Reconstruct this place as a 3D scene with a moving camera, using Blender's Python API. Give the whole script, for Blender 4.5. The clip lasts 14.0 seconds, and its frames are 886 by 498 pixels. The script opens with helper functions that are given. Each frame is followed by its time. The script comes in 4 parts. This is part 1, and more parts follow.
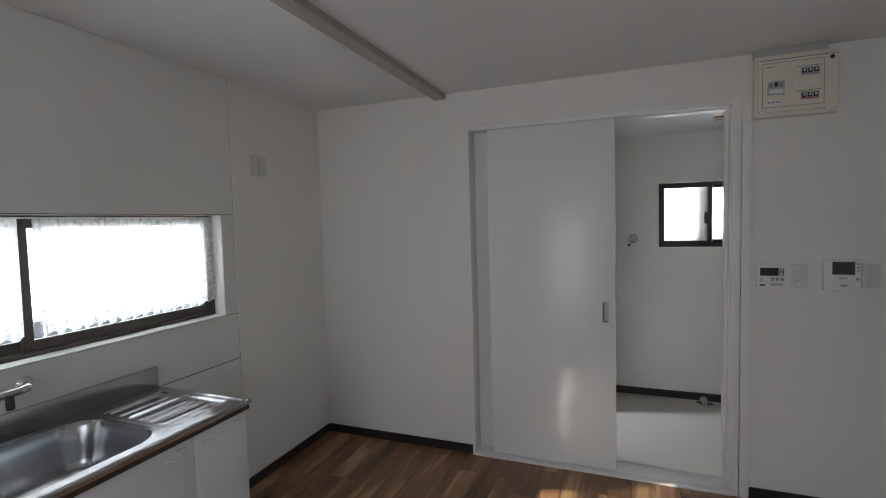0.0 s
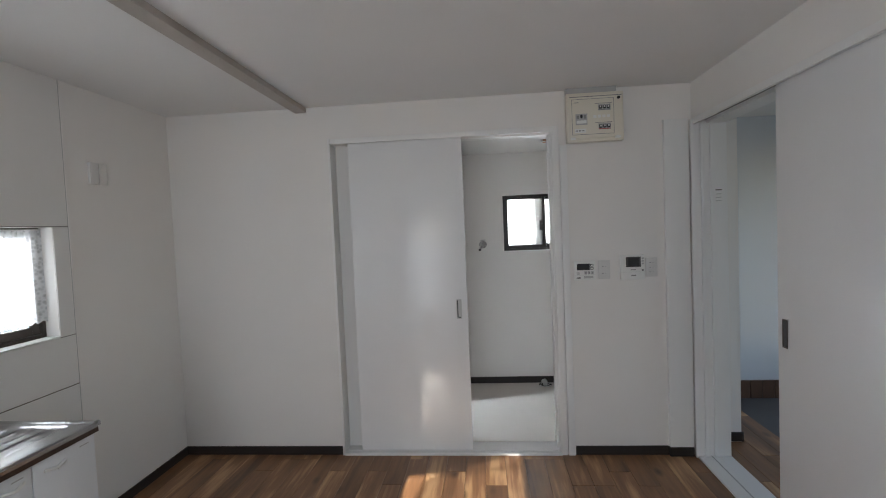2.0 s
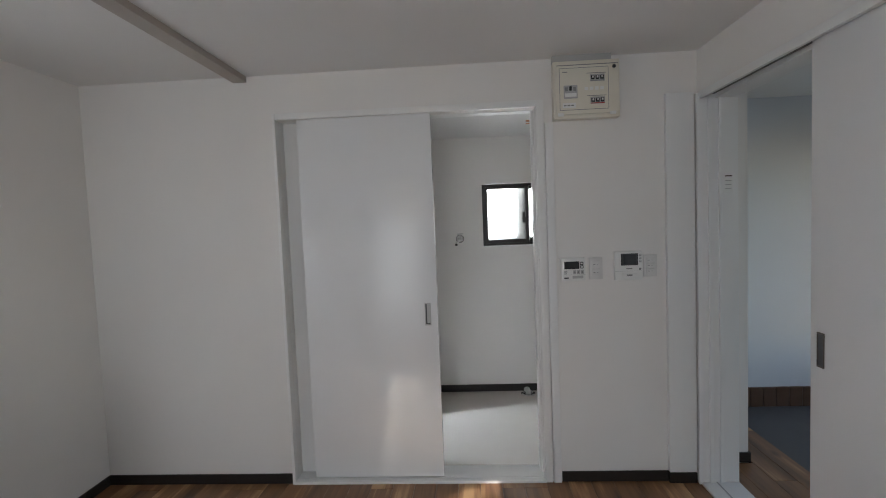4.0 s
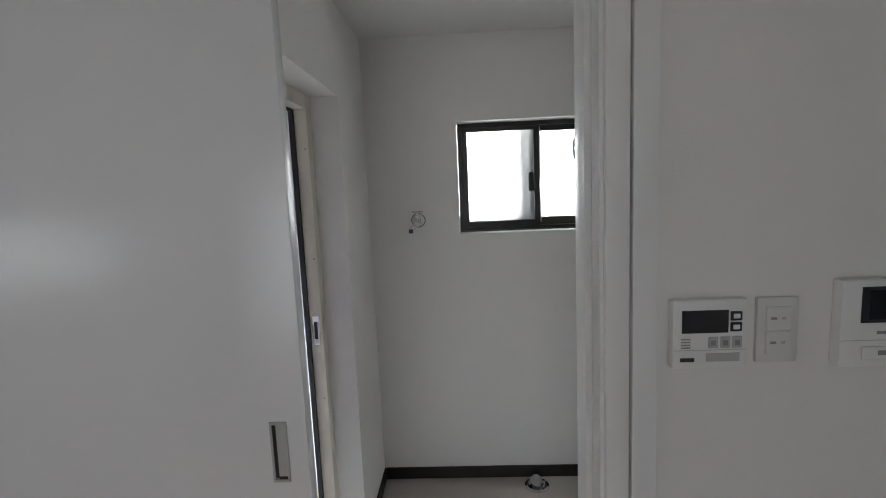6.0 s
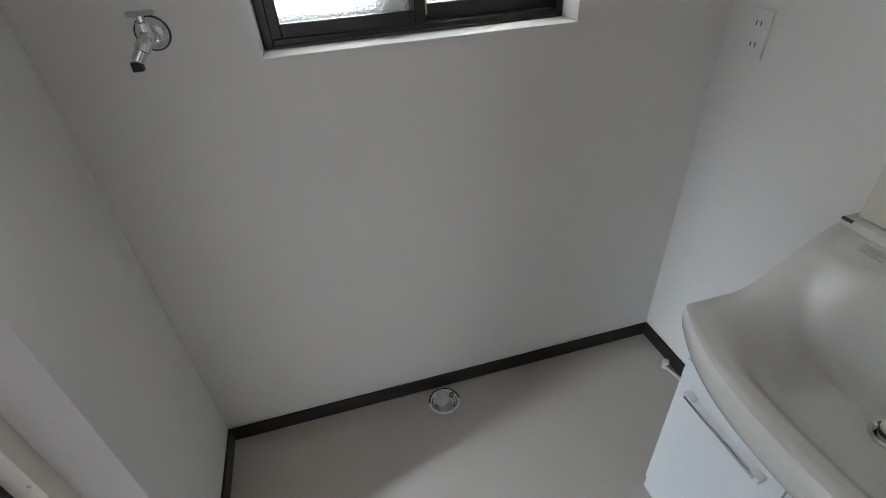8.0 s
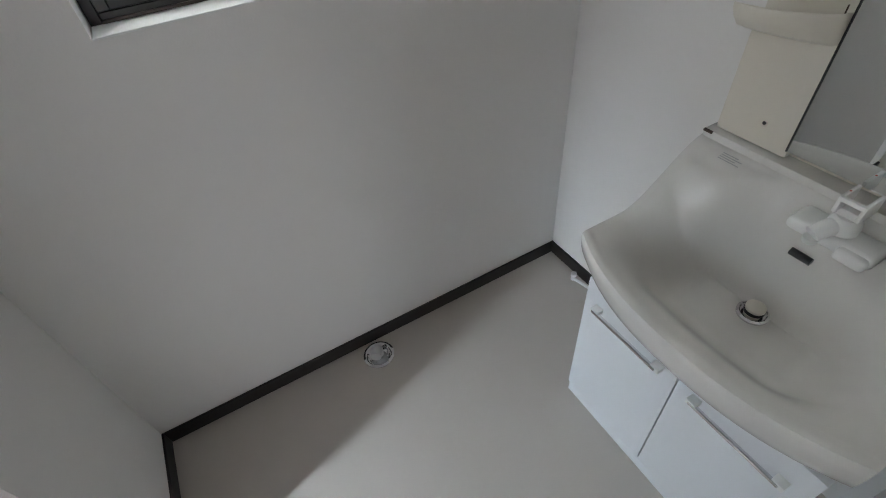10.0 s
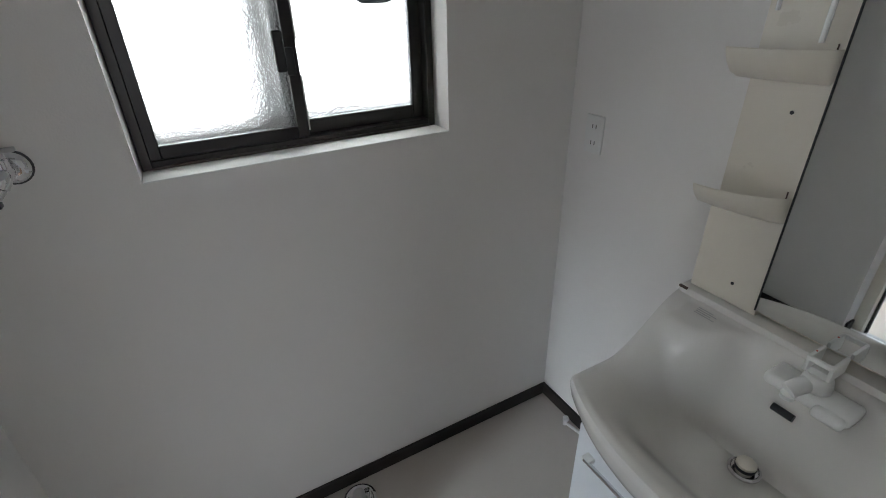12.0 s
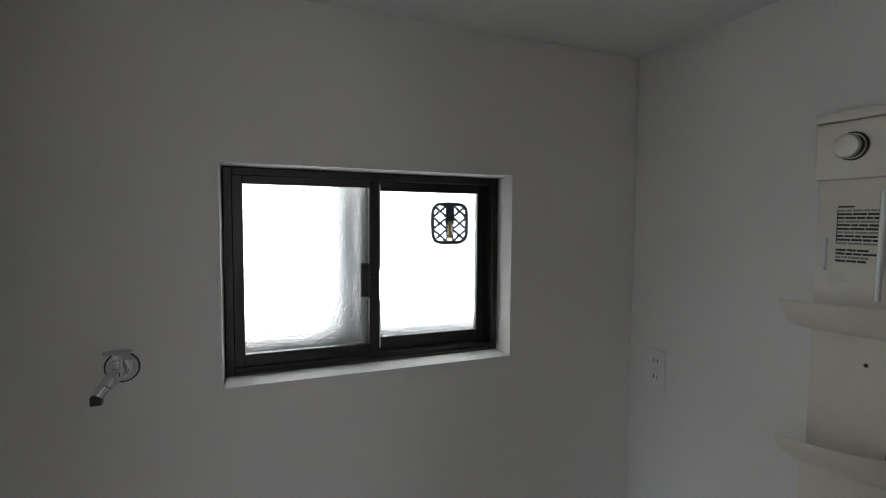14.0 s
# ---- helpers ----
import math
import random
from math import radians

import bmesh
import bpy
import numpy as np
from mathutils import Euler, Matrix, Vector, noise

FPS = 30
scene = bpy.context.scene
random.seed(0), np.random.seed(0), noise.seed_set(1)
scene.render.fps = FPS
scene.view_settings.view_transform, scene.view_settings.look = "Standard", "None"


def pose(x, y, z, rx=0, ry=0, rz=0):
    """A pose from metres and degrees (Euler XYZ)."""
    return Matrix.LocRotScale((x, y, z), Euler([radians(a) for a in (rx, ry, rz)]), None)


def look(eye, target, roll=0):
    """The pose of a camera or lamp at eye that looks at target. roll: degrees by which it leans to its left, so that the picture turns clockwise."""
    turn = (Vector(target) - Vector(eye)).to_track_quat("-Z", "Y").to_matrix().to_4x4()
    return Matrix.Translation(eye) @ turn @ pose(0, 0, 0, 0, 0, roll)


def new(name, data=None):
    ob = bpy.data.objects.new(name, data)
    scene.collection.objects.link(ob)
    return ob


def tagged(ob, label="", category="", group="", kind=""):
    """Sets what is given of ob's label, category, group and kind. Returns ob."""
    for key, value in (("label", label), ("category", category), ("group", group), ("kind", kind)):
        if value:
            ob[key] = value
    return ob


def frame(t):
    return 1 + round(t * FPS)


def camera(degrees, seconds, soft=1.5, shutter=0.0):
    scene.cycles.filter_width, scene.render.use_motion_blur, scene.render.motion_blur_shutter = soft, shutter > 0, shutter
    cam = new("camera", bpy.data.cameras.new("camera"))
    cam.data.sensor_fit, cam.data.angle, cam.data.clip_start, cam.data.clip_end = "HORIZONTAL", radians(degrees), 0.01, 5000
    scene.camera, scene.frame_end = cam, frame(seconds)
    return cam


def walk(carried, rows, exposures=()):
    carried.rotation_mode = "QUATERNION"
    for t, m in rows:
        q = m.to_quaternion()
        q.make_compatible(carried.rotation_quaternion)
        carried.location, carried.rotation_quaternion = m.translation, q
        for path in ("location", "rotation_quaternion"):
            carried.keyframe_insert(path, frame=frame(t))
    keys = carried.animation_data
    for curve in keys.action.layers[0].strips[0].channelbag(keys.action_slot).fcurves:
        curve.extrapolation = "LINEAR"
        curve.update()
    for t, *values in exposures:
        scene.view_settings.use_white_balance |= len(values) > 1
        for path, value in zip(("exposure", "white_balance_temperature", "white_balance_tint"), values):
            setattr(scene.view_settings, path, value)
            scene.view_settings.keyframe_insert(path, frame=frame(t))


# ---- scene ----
cam = camera(86.2, 14.0, soft=1.0)
PATH = [
    (0, (0.909, -2.786, 1.48), (0.186, -0.925, 1.365), -1.5),
    (0.5, (0.907, -2.907, 1.478), (0.448, -0.966, 1.332), -2.3),
    (1, (0.966, -2.963, 1.467), (0.646, -0.994, 1.331), -2.5),
    (1.5, (0.983, -2.968, 1.462), (0.764, -0.982, 1.361), -2.5),
    (2, (0.974, -2.977, 1.46), (0.798, -0.987, 1.374), -2.4),
    (2.5, (0.971, -2.975, 1.46), (0.826, -0.982, 1.382), -2.5),
    (3, (0.988, -2.947, 1.45), (0.859, -0.953, 1.365), -2.5),
    (3.2, (1.001, -2.921, 1.444), (0.877, -0.927, 1.356), -2.4),
    (5.3, (1.102, -1.41, 1.446), (1.015, 0.577, 1.244), -2.3),
    (5.5, (1.118, -1.239, 1.438), (1.044, 0.748, 1.221), -2.4),
    (6, (1.166, -0.811, 1.429), (1.078, 1.173, 1.186), -2.5),
    (6.5, (1.15, -0.385, 1.466), (1.116, 1.577, 1.096), -1.5),
    (7, (1.2, -0.045, 1.473), (1.25, 1.84, 0.803), -4.0),
    (7.5, (1.202, 0.171, 1.45), (1.415, 1.905, 0.476), -4.1),
    (8, (1.254, 0.262, 1.464), (1.63, 1.848, 0.305), -3.8),
    (8.5, (1.287, 0.296, 1.505), (1.811, 1.743, 0.228), -3.6),
    (8.7, (1.303, 0.299, 1.514), (1.858, 1.702, 0.201), -4.1),
    (10.8, (1.282, 0.288, 1.513), (1.916, 1.565, 0.111), -5.8),
    (11, (1.283, 0.282, 1.529), (1.94, 1.595, 0.171), -5.5),
    (11.5, (1.273, 0.266, 1.555), (2.025, 1.698, 0.379), -3.5),
    (12, (1.262, 0.26, 1.57), (2.088, 1.807, 0.61), -1.7),
    (12.5, (1.249, 0.25, 1.592), (2.146, 1.911, 0.933), -0.2),
    (13, (1.241, 0.235, 1.614), (2.161, 1.98, 1.285), 0.3),
    (13.5, (1.236, 0.228, 1.624), (2.133, 2.008, 1.465), 0.7),
    (14, (1.221, 0.23, 1.614), (1.966, 2.082, 1.494), 0.4),
]
EXPOSURES = [(0.0, 1.46), (0.5, 1.92), (1.0, 1.97), (2.0, 1.97), (3.0, 1.95), (5.5, 1.7), (6.0, 1.6), (6.5, 1.45), (7.0, 1.2), (7.5, 1.35), (8.0, 1.7), (8.5, 1.8), (11.0, 1.7), (11.5, 1.58), (12.0, 1.45), (12.5, 1.22), (13.0, 1.05), (14.0, 0.9)]
walk(cam, [(t, look(eye, target, roll)) for t, eye, target, roll in PATH], EXPOSURES)

# ---- light ----
world = bpy.data.worlds.new("sky")
scene.world = world
world.use_nodes = True
sky = world.node_tree.nodes.new("ShaderNodeTexSky")
sky.sky_type = 'NISHITA'
sky.sun_disc = False
sky.sun_elevation = radians(23.7)
sky.sun_rotation = radians(180.5)
world.node_tree.links.new(sky.outputs[0], world.node_tree.nodes["Background"].inputs[0])
world.node_tree.nodes["Background"].inputs[1].default_value = 0.12


def lamp(name, kind, m, energy, color=(1, 1, 1), size=None, angle=None):
    data = bpy.data.lights.new(name, kind)
    data.energy, data.color = energy, color
    if size:
        data.shape, data.size, data.size_y = 'RECTANGLE', size[0], size[1]
    if angle is not None:
        data.angle = radians(angle)
    ob = new(name, data)
    ob.matrix_world = m
    return ob


SUN_AZ = 0.5
SUN_EL = 23.7
sun_dir = Vector((math.sin(radians(SUN_AZ)) * math.cos(radians(SUN_EL)), math.cos(radians(SUN_AZ)) * math.cos(radians(SUN_EL)), -math.sin(radians(SUN_EL))))
lamp("sun", 'SUN', look((0, -20, 10), Vector((0, -20, 10)) + sun_dir), 5.0, (1.0, 0.94, 0.85), angle=0.35)
# daylight in the window openings; the low bath and entrance lamps are added fill
lamp("daylight_south", 'AREA', look((0.45, -4.74, 1.05), (0.45, 0, 0.75)), 7.0, (0.89, 0.94, 1.0), (1.35, 1.95))
lamp("daylight_kitchen", 'AREA', look((-1.42, -1.7, 1.3), (0, -1.7, 1.15)), 2.4, (0.95, 0.98, 1.0), (1.7, 0.62))
lamp("daylight_washroom", 'AREA', look((1.53, 1.72, 1.5), (1.53, 0, 1.4)), 1.2, (0.97, 1.0, 1.0), (0.9, 0.62))
# low fill lamp standing in for sun bounced up inside the bathroom
lamp("bath_bounce_fill", 'AREA', look((-1.0, 0.5, 0.6), (0.28, 1.35, 0.3)), 1.7, (0.86, 0.92, 1.0), (0.3, 0.36)).data.spread = radians(66)
lamp("daylight_bath_high", 'AREA', look((-1.0, 0.45, 1.5), (0.95, 0.92, 0.0)), 1.35, (0.7, 0.86, 1.0), (0.1, 0.2)).data.spread = radians(55)
# fill lamp added to brighten the hall; its source is unseen
lamp("entrance_fill", 'AREA', look((4.46, -0.1, 1.2), (3, 0, 1.0)), 1.0, (0.85, 0.93, 1.0), (1.4, 1.5))

# ---- materials ----


def mat(name, color, rough=0.6, metal=0.0, bump=0.0, scale=200.0, vary=0.0, vscale=1.5, spec=0.5, depth=0.002, **extra):
    m = bpy.data.materials.new(name)
    m.use_nodes = True
    nt = m.node_tree
    b = nt.nodes["Principled BSDF"]
    b.inputs["Base Color"].default_value = (*color, 1)
    b.inputs["Roughness"].default_value = rough
    b.inputs["Metallic"].default_value = metal
    b.inputs["Specular IOR Level"].default_value = spec
    for k, v in extra.items():
        b.inputs[k.replace("_", " ")].default_value = v
    if bump or vary:
        tc = nt.nodes.new("ShaderNodeTexCoord")
        geo = nt.nodes.new("ShaderNodeNewGeometry")
    if bump:
        n = nt.nodes.new("ShaderNodeTexNoise")
        n.inputs["Scale"].default_value = scale
        n.inputs["Detail"].default_value = 4
        nt.links.new(geo.outputs["Position"], n.inputs["Vector"])
        bp = nt.nodes.new("ShaderNodeBump")
        bp.inputs["Strength"].default_value = bump
        bp.inputs["Distance"].default_value = depth
        nt.links.new(n.outputs["Fac"], bp.inputs["Height"])
        nt.links.new(bp.outputs["Normal"], b.inputs["Normal"])
    if vary:
        n2 = nt.nodes.new("ShaderNodeTexNoise")
        n2.inputs["Scale"].default_value = vscale
        n2.inputs["Detail"].default_value = 5
        nt.links.new(geo.outputs["Position"], n2.inputs["Vector"])
        r = nt.nodes.new("ShaderNodeMapRange")
        r.inputs["To Min"].default_value = 1 - vary
        r.inputs["To Max"].default_value = 1 + vary
        nt.links.new(n2.outputs["Fac"], r.inputs["Value"])
        mx = nt.nodes.new("ShaderNodeMix")
        mx.data_type, mx.blend_type = 'RGBA', 'MULTIPLY'
        mx.inputs["Factor"].default_value = 1
        mx.inputs["A"].default_value = (*color, 1)
        nt.links.new(r.outputs["Result"], mx.inputs["B"])
        nt.links.new(mx.outputs["Result"], b.inputs["Base Color"])
        r2 = nt.nodes.new("ShaderNodeMapRange")
        r2.inputs["To Min"].default_value = max(0.02, rough * (1 - vary * 1.5))
        r2.inputs["To Max"].default_value = min(1.0, rough * (1 + vary * 1.5))
        nt.links.new(n2.outputs["Fac"], r2.inputs["Value"])
        nt.links.new(r2.outputs["Result"], b.inputs["Roughness"])
    return m


def wood(name, dark, mid, light, rough=0.38):
    """Oiled hardwood: every board its own tone, long grain along y, knots and pale sapwood streaks."""
    m = bpy.data.materials.new(name)
    m.use_nodes = True
    nt = m.node_tree
    N, L = nt.nodes.new, nt.links.new
    b = nt.nodes["Principled BSDF"]
    geo, info = N("ShaderNodeNewGeometry"), N("ShaderNodeObjectInfo")
    off = N("ShaderNodeVectorMath")
    off.operation = 'MULTIPLY_ADD'
    cmb = N("ShaderNodeCombineXYZ")
    for i in range(3):
        L(info.outputs["Random"], cmb.inputs[i])
    L(cmb.outputs[0], off.inputs[0])
    off.inputs[1].default_value = (31, 17, 9)
    L(geo.outputs["Position"], off.inputs[2])
    mp = N("ShaderNodeMapping")
    mp.inputs["Scale"].default_value = (38, 2.2, 38)
    L(off.outputs[0], mp.inputs["Vector"])
    grain = N("ShaderNodeTexNoise")
    grain.inputs["Scale"].default_value, grain.inputs["Detail"].default_value, grain.inputs["Distortion"].default_value = 1.0, 8, 0.8
    L(mp.outputs[0], grain.inputs["Vector"])
    mp2 = N("ShaderNodeMapping")
    mp2.inputs["Scale"].default_value = (9, 1.3, 9)
    L(off.outputs[0], mp2.inputs["Vector"])
    broad = N("ShaderNodeTexNoise")
    broad.inputs["Scale"].default_value, broad.inputs["Detail"].default_value = 1.0, 3
    L(mp2.outputs[0], broad.inputs["Vector"])
    add = N("ShaderNodeMath")
    add.operation = 'MULTIPLY_ADD'
    L(grain.outputs["Fac"], add.inputs[0])
    add.inputs[1].default_value = 0.45
    L(broad.outputs["Fac"], add.inputs[2])
    add2 = N("ShaderNodeMath")
    add2.operation = 'MULTIPLY_ADD'
    L(info.outputs["Random"], add2.inputs[0])
    add2.inputs[1].default_value = 0.15
    L(add.outputs[0], add2.inputs[2])
    ramp = N("ShaderNodeValToRGB")
    e = ramp.color_ramp.elements
    e[0].position, e[0].color = 0.5, (*dark, 1)
    e[1].position, e[1].color = 1.18, (*light, 1)
    k = e.new(0.86)
    k.color = (*mid, 1)
    e[2].position = 1.0
    L(add2.outputs[0], ramp.inputs["Fac"])
    knot = N("ShaderNodeTexVoronoi")
    knot.inputs["Scale"].default_value = 1.0
    mp3 = N("ShaderNodeMapping")
    mp3.inputs["Scale"].default_value = (5.5, 2.6, 5.5)
    L(off.outputs[0], mp3.inputs["Vector"])
    L(mp3.outputs[0], knot.inputs["Vector"])
    kr = N("ShaderNodeMapRange")
    kr.inputs["From Min"].default_value, kr.inputs["From Max"].default_value = 0.03, 0.16
    kr.inputs["To Min"].default_value = 0.28
    L(knot.outputs["Distance"], kr.inputs["Value"])
    mx = N("ShaderNodeMix")
    mx.data_type, mx.blend_type = 'RGBA', 'MULTIPLY'
    mx.inputs["Factor"].default_value = 1
    L(ramp.outputs["Color"], mx.inputs["A"])
    L(kr.outputs["Result"], mx.inputs["B"])
    L(mx.outputs["Result"], b.inputs["Base Color"])
    rr = N("ShaderNodeMapRange")
    rr.inputs["To Min"].default_value, rr.inputs["To Max"].default_value = rough - 0.08, rough + 0.1
    L(grain.outputs["Fac"], rr.inputs["Value"])
    L(rr.outputs["Result"], b.inputs["Roughness"])
    bp = N("ShaderNodeBump")
    bp.inputs["Strength"].default_value, bp.inputs["Distance"].default_value = 0.15, 0.001
    L(grain.outputs["Fac"], bp.inputs["Height"])
    L(bp.outputs["Normal"], b.inputs["Normal"])
    return m


def pane_mat(name, color, rough, bump, scale):
    m = mat(name, color, rough, bump=bump, scale=scale, depth=0.02 if bump > 0.5 else 0.002)
    b = m.node_tree.nodes["Principled BSDF"]
    b.inputs["Transmission Weight"].default_value = 1.0
    b.inputs["IOR"].default_value = 1.2
    return m


WALLPAPER = mat("wallpaper_white", (0.79, 0.77, 0.745), 0.85, bump=0.25, scale=260, vary=0.03, vscale=2.2, spec=0.25)
CEILING = mat("ceiling_paper", (0.78, 0.775, 0.765), 0.9, bump=0.2, scale=220, vary=0.03, spec=0.2)
PANEL = mat("kitchen_panel", (0.74, 0.73, 0.71), 0.38, vary=0.03, vscale=3)
PAINT = mat("white_laminate", (0.79, 0.79, 0.78), 0.4, bump=0.04, scale=120, vary=0.02)
DOORMAT = mat("white_door_sheet", (0.78, 0.785, 0.79), 0.2, bump=0.02, scale=9, vary=0.02, vscale=4)
BASE = mat("dark_skirting", (0.022, 0.017, 0.015), 0.45, bump=0.1, scale=150, vary=0.15, vscale=9)
VINYL = mat("beige_vinyl", (0.54, 0.49, 0.44), 0.42, bump=0.08, scale=140, vary=0.05, vscale=5)
WOOD = wood("hardwood_floor", (0.09, 0.041, 0.018), (0.27, 0.135, 0.062), (0.5, 0.3, 0.15))
GROUT = mat("floor_joint", (0.05, 0.03, 0.02), 0.8, vary=0.2, vscale=20)
STEEL = mat("stainless_steel", (0.40, 0.40, 0.41), 0.22, 1.0, bump=0.01, scale=400, vary=0.03, vscale=3)
CHROME = mat("chrome", (0.72, 0.72, 0.73), 0.09, 1.0, vary=0.03, vscale=9)
CABINET = mat("cabinet_white", (0.74, 0.76, 0.78), 0.3, vary=0.02, vscale=4)
EDGE = mat("brown_edge", (0.06, 0.033, 0.022), 0.5, vary=0.2, vscale=14)
CERAMIC = mat("basin_cream", (0.70, 0.68, 0.645), 0.16, vary=0.04, vscale=5)
PLASTIC = mat("ivory_plastic", (0.70, 0.655, 0.57), 0.28, vary=0.04, vscale=7)
WPLASTIC = mat("white_plastic", (0.78, 0.78, 0.76), 0.35, vary=0.03, vscale=12)
PLATE = mat("plate_plastic", (0.68, 0.67, 0.65), 0.4, vary=0.04, vscale=12)
BPLASTIC = mat("breaker_ivory", (0.74, 0.70, 0.60), 0.35, vary=0.04, vscale=12)
BLACK = mat("black_plastic", (0.02, 0.02, 0.022), 0.3, vary=0.1, vscale=25)
GREYP = mat("grey_print", (0.25, 0.25, 0.25), 0.5, vary=0.1, vscale=25)
LGREY = mat("light_grey_plastic", (0.45, 0.45, 0.44), 0.45, vary=0.05, vscale=15)
SCREEN = mat("dark_screen", (0.015, 0.017, 0.02), 0.12, vary=0.1, vscale=15)
BRONZE = mat("dark_bronze_aluminium", (0.028, 0.025, 0.024), 0.35, 0.4, bump=0.04, scale=300, vary=0.12, vscale=9)
SASHGREY = mat("bronze_sash_brown", (0.09, 0.075, 0.065), 0.4, 0.4, vary=0.12, vscale=9)
MIRROR = mat("mirror_glass", (0.82, 0.84, 0.84), 0.015, 1.0, vary=0.02, vscale=3)
FROST = pane_mat("frosted_glass", (0.93, 0.96, 0.97), 0.1, 1.0, 190)
CLEAR = pane_mat("window_glass", (0.95, 0.97, 0.97), 0.02, 0.05, 20)
BATHWALL = mat("bath_panel", (0.72, 0.69, 0.75), 0.22, vary=0.02, vscale=3)
BATHFLOOR = mat("bath_floor", (0.62, 0.54, 0.45), 0.5, bump=0.2, scale=120, vary=0.05)
RUBBER = mat("black_gasket", (0.015, 0.015, 0.015), 0.5, vary=0.15, vscale=30)
SLATE = mat("entrance_tile", (0.09, 0.09, 0.095), 0.6, bump=0.2, scale=90, vary=0.15, vscale=6)
BROWN = mat("brown_wood_step", (0.11, 0.06, 0.035), 0.45, bump=0.1, scale=60, vary=0.25, vscale=12)
# white wall; the hall's dim bluish light is put into this colour
HALLWALL = mat("hall_wall_dim", (0.62, 0.65, 0.68), 0.7, bump=0.2, scale=240, vary=0.03)
TRIM = mat("white_trim_enamel", (0.8, 0.795, 0.78), 0.3, bump=0.04, scale=90, vary=0.03, vscale=6)
CAULK = mat("grey_joint_sealant", (0.12, 0.1, 0.085), 0.7, vary=0.25, vscale=14)
RED = mat("red_print", (0.5, 0.05, 0.03), 0.5, vary=0.05, vscale=20)
ORANGE = mat("orange_label", (0.5, 0.22, 0.1), 0.5, vary=0.05, vscale=20)
YELLOW = mat("yellow_stick", (0.75, 0.55, 0.18), 0.5, vary=0.05, vscale=20)
GREENISH = mat("far_fence", (0.36, 0.4, 0.44), 0.8, vary=0.2, vscale=8)


def lace_mat():
    m = bpy.data.materials.new("white_lace")
    m.use_nodes = True
    nt = m.node_tree
    N, L = nt.nodes.new, nt.links.new
    out = nt.nodes["Material Output"]
    b = nt.nodes["Principled BSDF"]
    b.inputs["Base Color"].default_value = (0.85, 0.85, 0.85, 1)
    b.inputs["Roughness"].default_value = 0.9
    tl = N("ShaderNodeBsdfTranslucent")
    tl.inputs[0].default_value = (0.85, 0.86, 0.88, 1)
    tr = N("ShaderNodeBsdfTransparent")
    geo = N("ShaderNodeNewGeometry")
    v = N("ShaderNodeTexVoronoi")
    v.inputs["Scale"].default_value = 55
    L(geo.outputs["Position"], v.inputs["Vector"])
    r = N("ShaderNodeMapRange")
    r.inputs["From Min"].default_value, r.inputs["From Max"].default_value = 0.2, 0.6
    r.inputs["To Min"].default_value, r.inputs["To Max"].default_value = 0.66, 0.98
    L(v.outputs["Distance"], r.inputs["Value"])
    m1, m2 = N("ShaderNodeMixShader"), N("ShaderNodeMixShader")
    m1.inputs[0].default_value = 0.6
    L(b.outputs[0], m1.inputs[1])
    L(tl.outputs[0], m1.inputs[2])
    L(r.outputs["Result"], m2.inputs[0])
    L(tr.outputs[0], m2.inputs[1])
    L(m1.outputs[0], m2.inputs[2])
    L(m2.outputs[0], out.inputs["Surface"])
    return m


LACE = lace_mat()


# part-transparent sheet, made up to dim one side of the sun patch
def dimmer_mat():
    m = bpy.data.materials.new("sun_dimmer_sheet")
    m.use_nodes = True
    nt = m.node_tree
    tr, mx = nt.nodes.new("ShaderNodeBsdfTransparent"), nt.nodes.new("ShaderNodeMixShader")
    nt.nodes["Principled BSDF"].inputs["Base Color"].default_value = (0.4, 0.4, 0.4, 1)
    mx.inputs[0].default_value = 0.68
    nt.links.new(tr.outputs[0], mx.inputs[1])
    nt.links.new(nt.nodes["Principled BSDF"].outputs[0], mx.inputs[2])
    nt.links.new(mx.outputs[0], nt.nodes["Material Output"].inputs["Surface"])
    return m

# ---- mesh helpers ----


def bx(bm, x0, x1, y0, y1, z0, z1, bevel=0.0, seg=2):
    m = Matrix.Translation(((x0 + x1) / 2, (y0 + y1) / 2, (z0 + z1) / 2)) @ Matrix.Diagonal((abs(x1 - x0), abs(y1 - y0), abs(z1 - z0), 1))
    r = bmesh.ops.create_cube(bm, size=1, matrix=m)
    if bevel:
        ed = list({e for v in r["verts"] for e in v.link_edges})
        bmesh.ops.bevel(bm, geom=ed, offset=bevel, segments=seg, affect='EDGES', profile=0.6)
    return bm


def box(*a, **k):
    return bx(bmesh.new(), *a, **k)


def lathe(profile, m, seg=28, bm=None):
    """Turns (radius, height) pairs about z, placed by m."""
    bm = bm or bmesh.new()
    rings = []
    for r, h in profile:
        rings.append([bm.verts.new(m @ Vector((r * math.cos(2 * math.pi * i / seg), r * math.sin(2 * math.pi * i / seg), h))) for i in range(seg)])
    for a, b in zip(rings, rings[1:]):
        for i in range(seg):
            bm.faces.new((a[i], a[(i + 1) % seg], b[(i + 1) % seg], b[i]))
    bm.faces.new(rings[-1])
    bm.faces.new(list(reversed(rings[0])))
    bmesh.ops.recalc_face_normals(bm, faces=bm.faces)
    return bm


